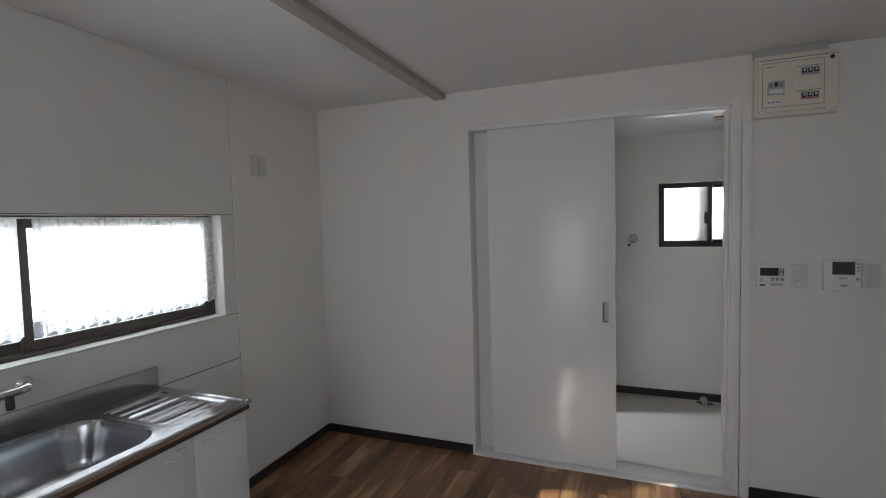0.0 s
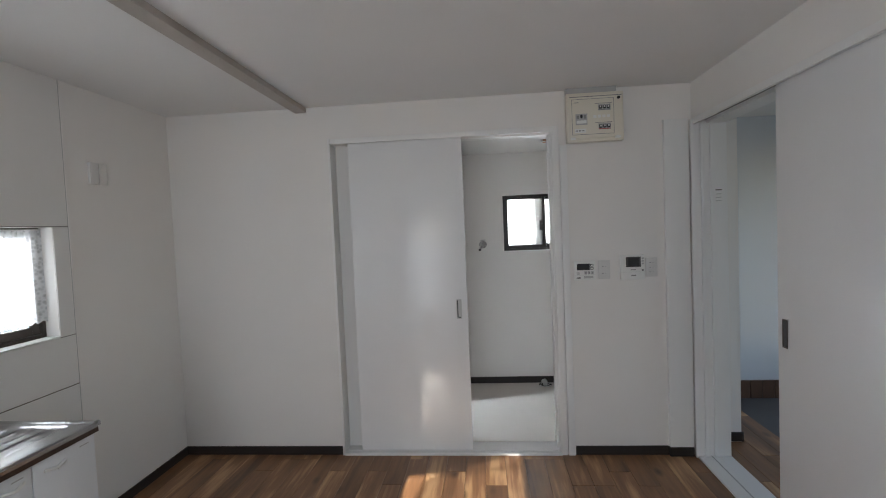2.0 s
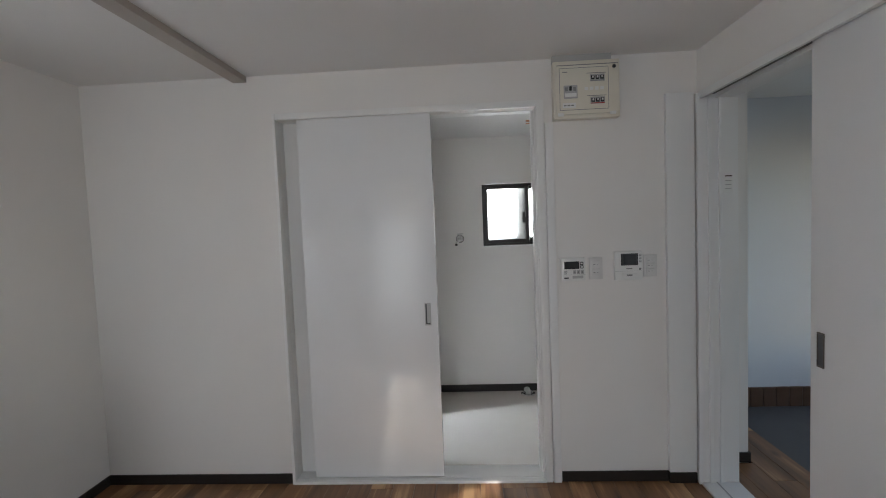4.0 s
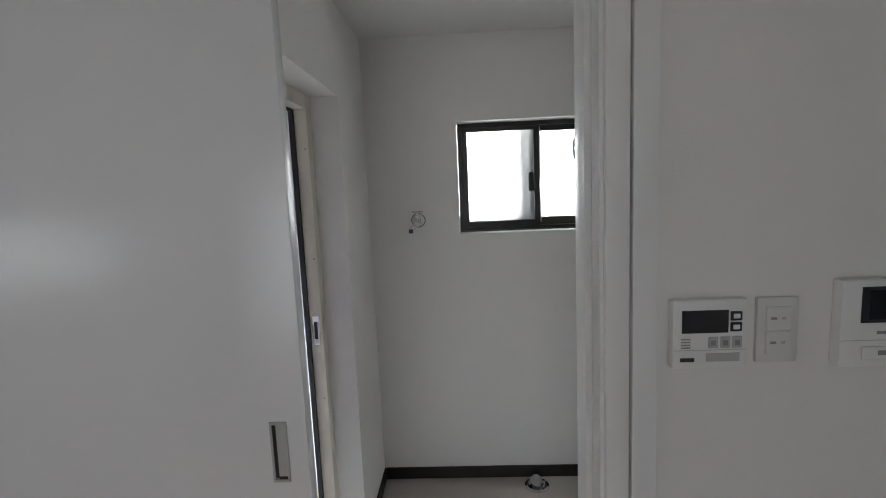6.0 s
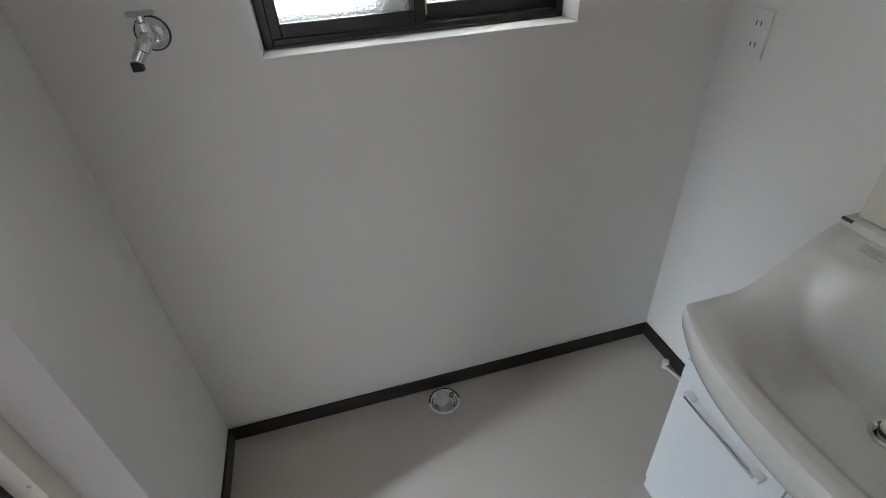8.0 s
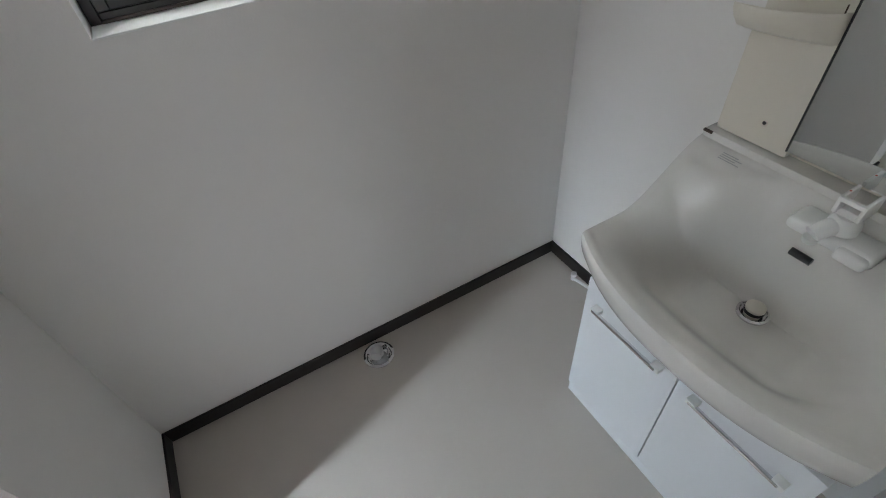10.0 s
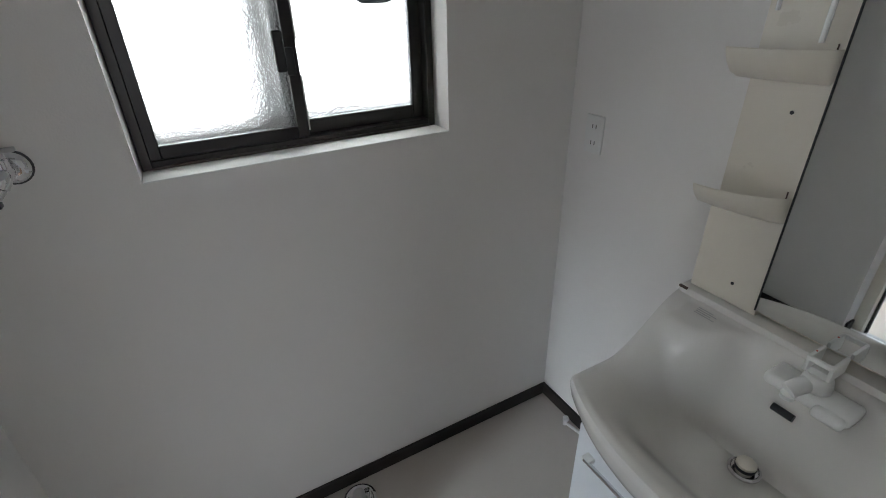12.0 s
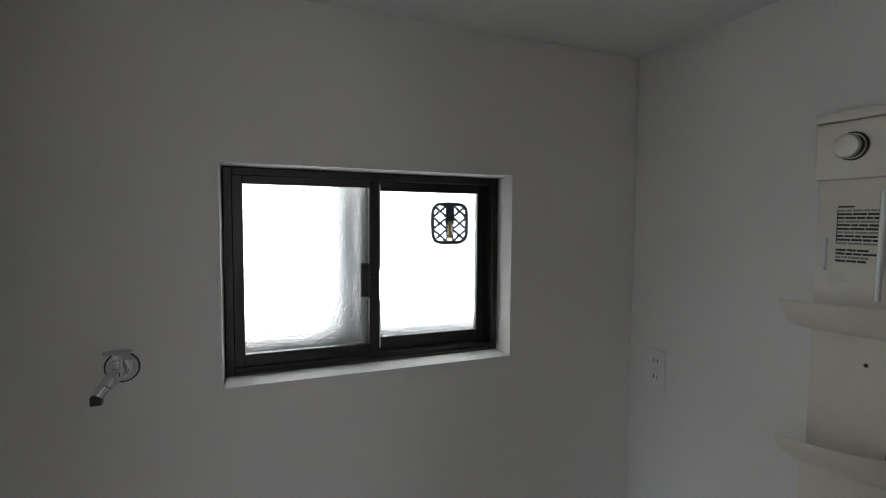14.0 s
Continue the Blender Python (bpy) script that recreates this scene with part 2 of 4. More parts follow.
def tube(points, r, seg=10, bm=None, r_end=None):
    """A pipe through points, smoothed."""
    bm = bm or bmesh.new()
    P = [Vector(p) for p in points]
    Q = []
    for i in range(len(P) - 1):
        p0, p1, p2, p3 = P[max(i - 1, 0)], P[i], P[i + 1], P[min(i + 2, len(P) - 1)]
        for k in range(6):
            t = k / 6
            Q.append(0.5 * ((2 * p1) + (p2 - p0) * t + (2 * p0 - 5 * p1 + 4 * p2 - p3) * t * t + (3 * p1 - p0 - 3 * p2 + p3) * t ** 3))
    Q.append(P[-1])
    rings = []
    for i, q in enumerate(Q):
        d = (Q[min(i + 1, len(Q) - 1)] - Q[max(i - 1, 0)]).normalized()
        u = d.orthogonal().normalized() if i == 0 else (u - d * u.dot(d)).normalized()
        w = d.cross(u)
        rad = r if r_end is None else r + (r_end - r) * i / (len(Q) - 1)
        rings.append([bm.verts.new(q + rad * (math.cos(2 * math.pi * k / seg) * u + math.sin(2 * math.pi * k / seg) * w)) for k in range(seg)])
    for a, b in zip(rings, rings[1:]):
        for i in range(seg):
            bm.faces.new((a[i], a[(i + 1) % seg], b[(i + 1) % seg], b[i]))
    bm.faces.new(rings[-1])
    bm.faces.new(list(reversed(rings[0])))
    bmesh.ops.recalc_face_normals(bm, faces=bm.faces)
    return bm


def mesh_of(name, bm, material, smooth=True):
    me = bpy.data.meshes.new(name)
    bm.normal_update()
    if smooth:
        for f in bm.faces:
            f.smooth = True
        for e in bm.edges:
            if len(e.link_faces) == 2 and e.calc_face_angle(0) > radians(38):
                e.smooth = False
    bm.to_mesh(me)
    bm.free()
    me.materials.append(material)
    return me


def part(name, bm, material, parent=None, label=""):
    ob = new(name, mesh_of(name, bm, material))
    if parent:
        ob.parent = parent
        if parent.type == 'EMPTY':
            ob.matrix_parent_inverse = Matrix.Translation(parent.location).inverted()
    if label:
        ob["label"] = label
    return ob


def thing(name, at, label, category, group="", kind=""):
    ob = new(name)
    ob.location = at
    ob.empty_display_size = 0.05
    return tagged(ob, label, category, group, kind)


def structure(name, bm, material, label, category):
    return tagged(part(name, bm, material), label, category, "", "structure")


def wall_x(x0, x1, ya, yb, za, zb, holes=()):
    """A wall whose faces look along x, with through openings (y0, y1, z0, z1) in order of y."""
    bm = bmesh.new()
    y = ya
    for a, b, c, d in holes:
        if a > y:
            bx(bm, x0, x1, y, a, za, zb)
        if c > za:
            bx(bm, x0, x1, a, b, za, c)
        if d < zb:
            bx(bm, x0, x1, a, b, d, zb)
        y = b
    if yb > y:
        bx(bm, x0, x1, y, yb, za, zb)
    return bm


def wall_y(y0, y1, xa, xb, za, zb, holes=()):
    bm = bmesh.new()
    x = xa
    for a, b, c, d in holes:
        if a > x:
            bx(bm, x, a, y0, y1, za, zb)
        if c > za:
            bx(bm, a, b, y0, y1, za, c)
        if d < zb:
            bx(bm, a, b, y0, y1, d, zb)
        x = b
    if xb > x:
        bx(bm, x, xb, y0, y1, za, zb)
    return bm


def smooth(a, b, x):
    t = min(1.0, max(0.0, (x - a) / (b - a)))
    return t * t * (3 - 2 * t)

# ---- structure ----
KW, KE, KN, KS, KC = -1.09, 2.235, 0.015, -4.7, 2.27      # kitchen: west, east, north, south, ceiling
WW, WE, WS, WN, WC = 0.727, 2.357, 0.16, 1.41, 2.125     # washroom
BW, BE, BN = -1.0, 0.56, 1.35                              # bathroom

structure("wall_west", wall_x(-1.25, KW, KS, 0.16, -0.02, KC, [(-2.52, -0.875, 1.012, 1.545)]), WALLPAPER, "white papered kitchen wall with a low wide window", "wall")
structure("wall_north", wall_y(KN, WS, KW, KE + 0.165, -0.02, KC, [(0.012, 1.415, 0.0, 2.03)]), WALLPAPER, "white papered wall round the sliding door", "wall")
structure("wall_east", wall_x(KE, 2.4, KS, KN, -0.02, KC, [(-1.735, -0.01, 0.0, 2.047)]), WALLPAPER, "white papered wall with a wide sliding door opening", "wall")
structure("wall_south", wall_y(KS - 0.15, KS, -1.25, 2.4, -0.02, KC, [(-0.25, 2.0, 0.05, 2.22)]), WALLPAPER, "plain white wall behind the walk", "wall")
def sun_mask_wall():
    """An unseen wall added to crop the sun patch; its gap's head climbs to the east."""
    bm = wall_y(-5.55, -5.5, -3.0, 4.5, -0.5, 4.0, [(0.425, 1.1, 1.9, 2.6)])
    for x0, x1, za, zb in ((0.425, 0.66, 2.318, 2.335), (0.66, 1.1, 2.335, 2.45)):
        v = [bm.verts.new((x, y, z)) for y in (-5.55, -5.5) for x, z in ((x0, za), (x1, zb), (x1, 2.6), (x0, 2.6))]
        for f in ((0, 1, 2, 3), (7, 6, 5, 4), (0, 4, 5, 1), (1, 5, 6, 2), (2, 6, 7, 3), (3, 7, 4, 0)):
            bm.faces.new([v[k] for k in f])
    bmesh.ops.recalc_face_normals(bm, faces=bm.faces)
    return bm


structure("wall_sun_mask", sun_mask_wall(), HALLWALL, "unseen added wall whose gap crops the sun patch", "wall")
# unseen sheet added behind the gap to weaken the sun there
bms = bmesh.new()
for (xa, la, ha), (xb, lb_, hb_) in zip(((0.49, 1.88, 2.21), (0.54, 1.88, 2.285), (0.67, 1.88, 2.318), (0.9, 1.88, 2.39)), ((0.54, 1.88, 2.285), (0.67, 1.88, 2.318), (0.9, 1.88, 2.39), (1.12, 1.88, 2.47))):
    bms.faces.new([bms.verts.new(p) for p in ((xa, -5.49, la), (xb, -5.49, lb_), (xb, -5.49, hb_), (xa, -5.49, ha))])
structure("trim_sun_dimmer", bms, dimmer_mat(), "unseen added sheet that dims part of the sun patch", "screen")
# unseen bar, added only for the dark band it casts on the floor
structure("trim_sun_bar", tube([(0.5, -5.485, 2.255), (0.75, -5.485, 2.315), (1.12, -5.485, 2.35)], 0.006, 8), LGREY, "unseen added bar that casts a dark band in the sun patch", "cable")
structure("ceiling", box(-1.25, 2.4, KS - 0.15, 0.16, KC, KC + 0.1), CEILING, "white papered kitchen ceiling", "ceiling")
structure("ceiling_washroom", box(0.5, 2.5, 0.16, 1.62, WC, WC + 0.1), CEILING, "white papered washroom ceiling", "ceiling")
structure("wall_washroom_north", wall_y(WN, 1.56, WW - 0.16, 2.5, -0.02, WC, [(1.152, 1.906, 1.222, 1.742)]), WALLPAPER, "white papered washroom wall with a small frosted window", "wall")
structure("wall_washroom_east", wall_x(WE, 2.5, WS, WN, -0.02, WC), WALLPAPER, "white papered washroom wall behind the vanity", "wall")
structure("wall_washroom_west", wall_x(BE + 0.02, WW, WS, WN, -0.02, WC, [(0.235, 0.952, -0.02, 1.79)]), WALLPAPER, "white papered wall with the deep bathroom door opening", "wall")
structure("floor_washroom", box(0.58, WE, 0.1, WN, -0.03, 0.0), VINYL, "plain beige vinyl washroom floor", "floor")
# the recessed panel into which the sliding door runs
structure("trim_recess_panel", box(0.013, 0.735, 0.112, 0.158, 0.0, 2.032), PAINT, "white panel behind the sliding door", "panel")

# bathroom shell
structure("wall_bath_north", wall_y(BN, BN + 0.06, BW, BE, -0.1, 2.1), BATHWALL, "glossy pale lilac bathroom panel wall", "wall")
structure("wall_bath_south", wall_y(0.162, 0.2, BW, BE, -0.1, 2.1), BATHWALL, "glossy pale bathroom panel wall", "wall")
# the west opening is unseen and drawn down low for the bounce fill
structure("wall_bath_west", wall_x(BW - 0.06, BW, 0.162, BN + 0.06, -0.1, 2.1, [(0.3, 0.72, 0.38, 1.75)]), BATHWALL, "glossy pale bathroom panel wall with an unseen tall opening for the bath lamps", "wall")
structure("ceiling_bath", box(BW - 0.06, BE, 0.162, BN + 0.06, 2.1, 2.16), BATHWALL, "pale bathroom ceiling panel", "ceiling")
structure("floor_bath", box(BW, BE, 0.17, BN, -0.13, -0.02), BATHFLOOR, "beige textured bathroom floor", "floor")

# hall and entrance beyond the east opening
structure("wall_hall_north", wall_y(0.2, 0.32, 2.402, 2.59, -0.02, 2.3), WALLPAPER, "white papered hall wall end", "wall")
structure("wall_hall_west", wall_x(2.502, 2.59, 0.322, 1.45, -0.3, 2.3), WALLPAPER, "white papered hall wall", "wall")
structure("wall_entrance", wall_y(1.3, 1.45, 2.592, 4.6, -0.3, 2.3), HALLWALL, "white entrance wall with the dim bluish light put in its colour", "wall")
# the east wall's opening is made up to let the fill lamp in
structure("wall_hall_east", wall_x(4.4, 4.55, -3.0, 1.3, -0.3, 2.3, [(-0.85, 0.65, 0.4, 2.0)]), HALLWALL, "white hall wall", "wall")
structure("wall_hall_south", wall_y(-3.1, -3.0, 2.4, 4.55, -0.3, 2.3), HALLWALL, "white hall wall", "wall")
structure("ceiling_hall", box(2.4, 4.6, -3.1, 1.45, 2.3, 2.4), CEILING, "white hall ceiling", "ceiling")
structure("floor_entrance", box(2.59, 4.6, -1.2, 1.3, -0.17, -0.12), SLATE, "dark grey entrance floor", "floor")
st = thing("entrance_step", (2.9, 1.25, -0.12), "brown wooden boarded skirting in the entrance", "wood skirting", kind="structure")
for i in range(16):
    part("board", box(2.62 + i * 0.1, 2.716 + i * 0.1, 1.275, 1.298, -0.12, 0.035, bevel=0.003, seg=1), BROWN, st)

# skirting
for nm, b in (("baseboard_west", (KW, KW + 0.009, -1.27, KN - 0.009, 0, 0.057)), ("baseboard_north", (KW, -0.003, KN - 0.009, KN, 0, 0.057)),
              ("baseboard_north_2", (1.5, 2.064, KN - 0.009, KN, 0, 0.057)), ("baseboard_north_3", (2.064, 2.207, KN - 0.031, KN, 0, 0.057)),
              ("baseboard_washroom", (WW + 0.009, WE - 0.009, WN - 0.009, WN, 0, 0.06)), ("baseboard_washroom_west", (WW, WW + 0.009, 0.94, WN, 0, 0.06)),
              ("baseboard_washroom_east", (WE - 0.009, WE, 0.86, WN, 0, 0.06)), ("baseboard_hall", (2.42, 2.592, 0.191, 0.2, 0, 0.06)), ("baseboard_hall_2", (2.592, 2.601, 0.191, 1.27, -0.02, 0.06))):
    structure(nm, box(*b, bevel=0.002, seg=1), BASE, "dark brown vinyl skirting along the wall foot", "baseboard")

structure("trim_bath_threshold", box(0.624, WW - 0.002, 0.24, 0.95, 0.0, 0.036, bevel=0.003), TRIM, "white raised threshold of the bathroom door", "threshold")
structure("baseboard_bath_return", box(0.64, 0.705, 0.94, 0.951, 0.037, 0.092, bevel=0.002, seg=1), BASE, "short dark skirting end in the bathroom doorway", "baseboard")

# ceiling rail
# grey-brown carries the shade of the white batten's underside
structure("trim_ceiling_batten", box(-0.21, -0.135, KS, KN, KC - 0.032, KC, bevel=0.003), mat("batten_shaded", (0.44, 0.4, 0.36), 0.5, vary=0.05, vscale=5), "white boxed ceiling batten with its underside's shade put in the colour", "batten")

# kitchen panel with its joints on the west wall
pn = thing("trim_kitchen_panel", (KW, -1.5, 0.8), "glossy off-white kitchen wall panels with thin joints", "wall panel", kind="structure")
part("panel", box(KW, KW + 0.004, -3.2, -0.79, 1.549, KC - 0.002, bevel=0.001, seg=1), PANEL, pn)
part("panel", box(KW, KW + 0.004, -3.2, -0.79, 0.762, 1.008, bevel=0.001, seg=1), PANEL, pn)
part("panel", box(KW, KW + 0.004, -3.2, -0.79, 0.0, 0.758, bevel=0.001, seg=1), PANEL, pn)
part("panel", box(KW, KW + 0.004, -0.873, -0.79, 1.011, 1.546, bevel=0.001, seg=1), PANEL, pn)
for b in ((-3.2, -0.79, 0.7585, 0.7615), (-3.2, -2.52, 1.0085, 1.0105), (-0.873, -0.79, 1.0085, 1.0105), (-3.2, -0.79, 1.5462, 1.5486)):
    part("joint", box(KW, KW + 0.0046, *b), CAULK, pn, "dark sealant line between panels")
part("joint", box(KW, KW + 0.0046, -0.7898, -0.7872, 0.0, KC - 0.002), LGREY, pn, "thin grey line at the panel edge")
part("cover_strip", box(KW, KW + 0.007, -0.787, -0.765, 0.0, KC - 0.002, bevel=0.002, seg=1), WALLPAPER, pn)

# washroom sliding door and its frame
fr = thing("door_1", (0.72, 0.0, 0.0), "white sliding door frame round the washroom doorway", "door frame", kind="structure")
part("jamb", box(-0.003, 0.013, -0.003, 0.05, 0.0, 2.06, bevel=0.002), TRIM, fr)
part("jamb_groove", box(0.0, 0.007, 0.05, 0.056, 0.0, 2.03), CAULK, fr, "thin dark groove in the jamb")
part("jamb", box(-0.003, 0.013, 0.056, 0.111, 0.0, 2.06, bevel=0.002), TRIM, fr)
part("jamb_return", box(1.396, 1.4085, 0.108, 0.168, 0.012, 2.026, bevel=0.002), TRIM, fr)
part("jamb", box(1.408, 1.448, 0.0, 0.164, 0.0, 2.06, bevel=0.002), TRIM, fr)
part("door_stop", box(1.394, 1.408, 0.088, 0.106, 0.012, 2.026, bevel=0.001, seg=1), TRIM, fr)
part("door_stop", box(1.4, 1.408, 0.012, 0.03, 0.012, 2.026, bevel=0.001, seg=1), TRIM, fr)
part("head", box(0.013, 1.412, 0.0, 0.022, 2.027, 2.06, bevel=0.002), TRIM, fr)
part("head", box(0.013, 1.412, 0.09, 0.164, 2.027, 2.06, bevel=0.002), TRIM, fr)
part("track", box(0.013, 1.412, 0.024, 0.088, 2.046, 2.058), BLACK, fr, "dark door track")
part("sill", box(0.013, 1.412, -0.006, 0.034, 0.0, 0.014, bevel=0.002), TRIM, fr, "white floor sill")
part("sill", box(0.013, 1.412, 0.038, 0.166, 0.0, 0.014, bevel=0.002), TRIM, fr, "white floor sill")
part("sill_groove", box(0.013, 1.412, 0.034, 0.038, 0.0, 0.008), CAULK, fr, "dark guide groove")
sd = thing("sliding_door", (0.48, 0.045, 0.0), "plain white sliding door pushed half open", "sliding door")
leaf = part("door_leaf", box(0.116, 0.85, 0.04, 0.074, 0.018, 2.036, bevel=0.002), DOORMAT, sd)


def recessed_pull(parent, along, c, dark):
    """A flush pull: a metal rim and a flat cup toned as a hollow. along: 'x' on a face looking to -y, 'y' on one
    looking to -x.
    """
    (a, f, z) = c
    w, h = 0.017, 0.062
    rim = bmesh.new()
    for q in ((-w, w, h - 0.006, h), (-w, w, -h, -h + 0.006), (-w, -w + 0.005, -h + 0.006, h - 0.006), (w - 0.005, w, -h + 0.006, h - 0.006)):
        if along == 'x':
            bx(rim, a + q[0], a + q[1], f - 0.003, f + 0.001, z + q[2], z + q[3], bevel=0.0008, seg=1)
        else:
            bx(rim, f - 0.003, f + 0.001, a + q[0], a + q[1], z + q[2], z + q[3], bevel=0.0008, seg=1)
    hd = part("handle", rim, LGREY if not dark else SASHGREY, parent, "recessed metal pull")
    if along == 'x':
        cup = box(a - w + 0.005, a + w - 0.005, f - 0.0012, f + 0.0005, z - h + 0.006, z + h - 0.006)
    else:
        cup = box(f - 0.0012, f + 0.0005, a - w + 0.005, a + w - 0.005, z - h + 0.006, z + h - 0.006)
    part("cup", cup, LGREY if not dark else BLACK, hd, "flat plate toned as the pull's shadowed hollow")
    # black strips paint the shade inside the hollow
    if not dark:
        part("cup_shade", box(a - w + 0.005, a - w + 0.012, f - 0.0016, f - 0.0012, z - h + 0.008, z + h - 0.006), BLACK, hd, "black strip painting shade down the hollow's side")
        part("cup_shade", box(a - w + 0.012, a + w - 0.005, f - 0.0016, f - 0.0012, z - h + 0.006, z - h + 0.012), BLACK, hd, "black strip painting shade along the hollow's foot")


recessed_pull(sd, 'x', (0.795, 0.04, 0.94), False)

# casing strip and cover under the breaker box, wide board by the corner
structure("trim_cable_cover", box(1.452, 1.495, -0.004, KN, 0.0, 1.94, bevel=0.003), PAINT, "white cable cover running down from the breaker box", "cable cover")
structure("trim_corner_board", box(2.066, 2.207, KN - 0.028, KN, 0.058, 2.055, bevel=0.002), PAINT, "white board beside the hall opening", "board")

# east opening with its sliding door
eo = thing("door_2", (2.3, -0.9, 0.0), "white frame of the wide hall opening", "door frame", kind="structure")
part("jamb", box(KE - 0.022, 2.415, -0.03, -0.004, 0.0, 2.045, bevel=0.002), PAINT, eo)
part("door_stop", box(2.262, 2.278, -0.042, -0.03, 0.012, 2.02, bevel=0.001, seg=1), PAINT, eo)
part("door_stop", box(2.315, 2.33, -0.042, -0.03, 0.012, 2.02, bevel=0.001, seg=1), PAINT, eo)
part("jamb", box(KE - 0.012, 2.415, -1.75, -1.72, 0.0, 2.045, bevel=0.002), PAINT, eo)
part("head", box(KE - 0.012, KE + 0.006, -1.72, -0.03, 2.015, 2.05, bevel=0.002), PAINT, eo)
part("head", box(2.3, 2.415, -1.72, -0.03, 2.015, 2.05, bevel=0.002), PAINT, eo)
part("track", box(KE + 0.006, 2.3, -1.72, -0.03, 2.036, 2.05), BLACK, eo, "dark door track")
part("sill", box(KE - 0.014, 2.415, -1.72, -0.03, 0.0, 0.012, bevel=0.002), PAINT, eo, "white floor sill with a groove")
part("groove", box(2.296, 2.304, -1.72, -0.03, 0.0121, 0.0135), LGREY, eo, "grey guide groove")
ed = thing("sliding_door", (2.27, -1.25, 0.0), "plain white hall sliding door with dark recessed pull", "sliding door")
part("door_leaf", box(2.25, 2.284, -1.7, -0.785, 0.016, 2.034, bevel=0.002), DOORMAT, ed)
recessed_pull(ed, 'y', (-0.835, 2.25, 0.945), True)
ns = thing("notice_sticker", (2.33, -0.031, 1.58), "small white sticker with dark print on the jamb", "sticker")
part("sheet", box(2.345, 2.385, -0.0315, -0.0302, 1.535, 1.625), WPLASTIC, ns)
part("top_bar", box(2.347, 2.383, -0.0325, -0.0316, 1.618, 1.624), EDGE, ns, "dark printed bar")
for i in range(3):
    part("print_line", box(2.349, 2.379, -0.0325, -0.0316, 1.595 - i * 0.02, 1.599 - i * 0.02), LGREY, ns)


# ---- windows ----
def sash(win, along, a0, a1, d0, d1, z0, z1, stile, frame_mat, glass, label):
    """One sliding sash. along 'x': lies in a wall looking along y at depth d0..d1; 'y': the other way."""
    def bb(p, q, za, zb, da=d0, db=d1, bev=0.002):
        return box(p, q, da, db, za, zb, bevel=bev, seg=1) if along == 'x' else box(da, db, p, q, za, zb, bevel=bev, seg=1)
    s = part("sash", bb(a0, a0 + stile, z0, z1), frame_mat, win, label)
    part("stile", bb(a1 - stile, a1, z0, z1), frame_mat, s)
    part("rail", bb(a0 + stile, a1 - stile, z0, z0 + stile * 1.15), frame_mat, s)
    part("rail", bb(a0 + stile, a1 - stile, z1 - stile * 0.85, z1), frame_mat, s)
    mid = (d0 + d1) / 2
    g = part("pane", bb(a0 + stile - 0.003, a1 - stile + 0.003, z0 + stile, z1 - stile * 0.8, mid - 0.002, mid + 0.002, 0), glass, s)
    g.visible_shadow = False
    return s


w1 = thing("window_1", (1.53, 1.5, 1.22), "small dark bronze sliding window with frosted panes", "window", kind="structure")
for b in ((1.154, 1.176, 1.488, 1.558, 1.224, 1.74), (1.884, 1.904, 1.488, 1.558, 1.224, 1.74), (1.176, 1.884, 1.488, 1.558, 1.224, 1.246), (1.176, 1.884, 1.488, 1.558, 1.72, 1.74)):
    part("window_frame", box(*b, bevel=0.002, seg=1), BRONZE, w1)
sash(w1, 'x', 1.172, 1.542, 1.495, 1.517, 1.244, 1.724, 0.027, BRONZE, FROST, "inner sliding sash")
sash(w1, 'x', 1.512, 1.886, 1.522, 1.544, 1.244, 1.724, 0.034, BRONZE, FROST, "outer sliding sash")
lk = part("latch", box(1.508, 1.53, 1.474, 1.4948, 1.40, 1.462, bevel=0.005), RUBBER, w1, "black crescent latch")
part("latch_lever", box(1.484, 1.508, 1.458, 1.478, 1.41, 1.5, bevel=0.007, seg=3), RUBBER, lk)
# white strips imitate daylight showing through the gap between the sashes
part("light_slit", box(1.5425, 1.546, 1.496, 1.512, 1.262, 1.395), WPLASTIC, w1, "white strip standing in for light through the sash gap")
part("light_slit", box(1.5425, 1.546, 1.496, 1.512, 1.475, 1.71), WPLASTIC, w1, "white strip standing in for light through the sash gap")
part("bead", box(1.176, 1.884, 1.4815, 1.4879, 1.2268, 1.233, bevel=0.001, seg=1), SASHGREY, w1, "brown bottom bead")
part("reveal_sill", box(1.154, 1.904, 1.405, 1.488, 1.2225, 1.2265, bevel=0.001, seg=1), PAINT, w1, "white reveal board")
part("label_bar", box(1.79, 1.84, 1.4935, 1.4949, 1.727, 1.735), LGREY, w1, "small grey printed label")
# things close outside the frosted panes
pp = tagged(part("repellent_plate", box(1.0, 1.01, 1.6, 1.61, 1.0, 1.01), BLACK), "dark openwork insect repellent plate hanging at the pane", "repellent plate")
bmp = bmesh.new()
cx, cz, wd, hh = 1.768, 1.606, 0.054, 0.055
tube([(cx + wd * 1.02 * math.copysign(abs(math.cos(a)) ** 0.45, math.cos(a)), 1.538, cz + hh * 1.04 * math.copysign(abs(math.sin(a)) ** 0.45, math.sin(a))) for a in [k * math.pi / 14 for k in range(29)]], 0.0058, 6, bmp)
for q in ((-0.014, 0.014, -0.004, hh), (-0.012, -0.007, -hh, 0.0), (0.007, 0.012, -hh, 0.0)):
    bx(bmp, cx + q[0], cx + q[1], 1.536, 1.54, cz + q[2], cz + q[3], bevel=0.001, seg=1)
for sx in (-1, 1):
    for k in range(3):
        zc = cz - 0.036 + k * 0.036
        for sgn in (-1, 1):
            tube([(cx + sx * 0.013, 1.538, zc - sgn * 0.015), (cx + sx * 0.05, 1.538, zc + sgn * 0.015)], 0.0042, 6, bmp)
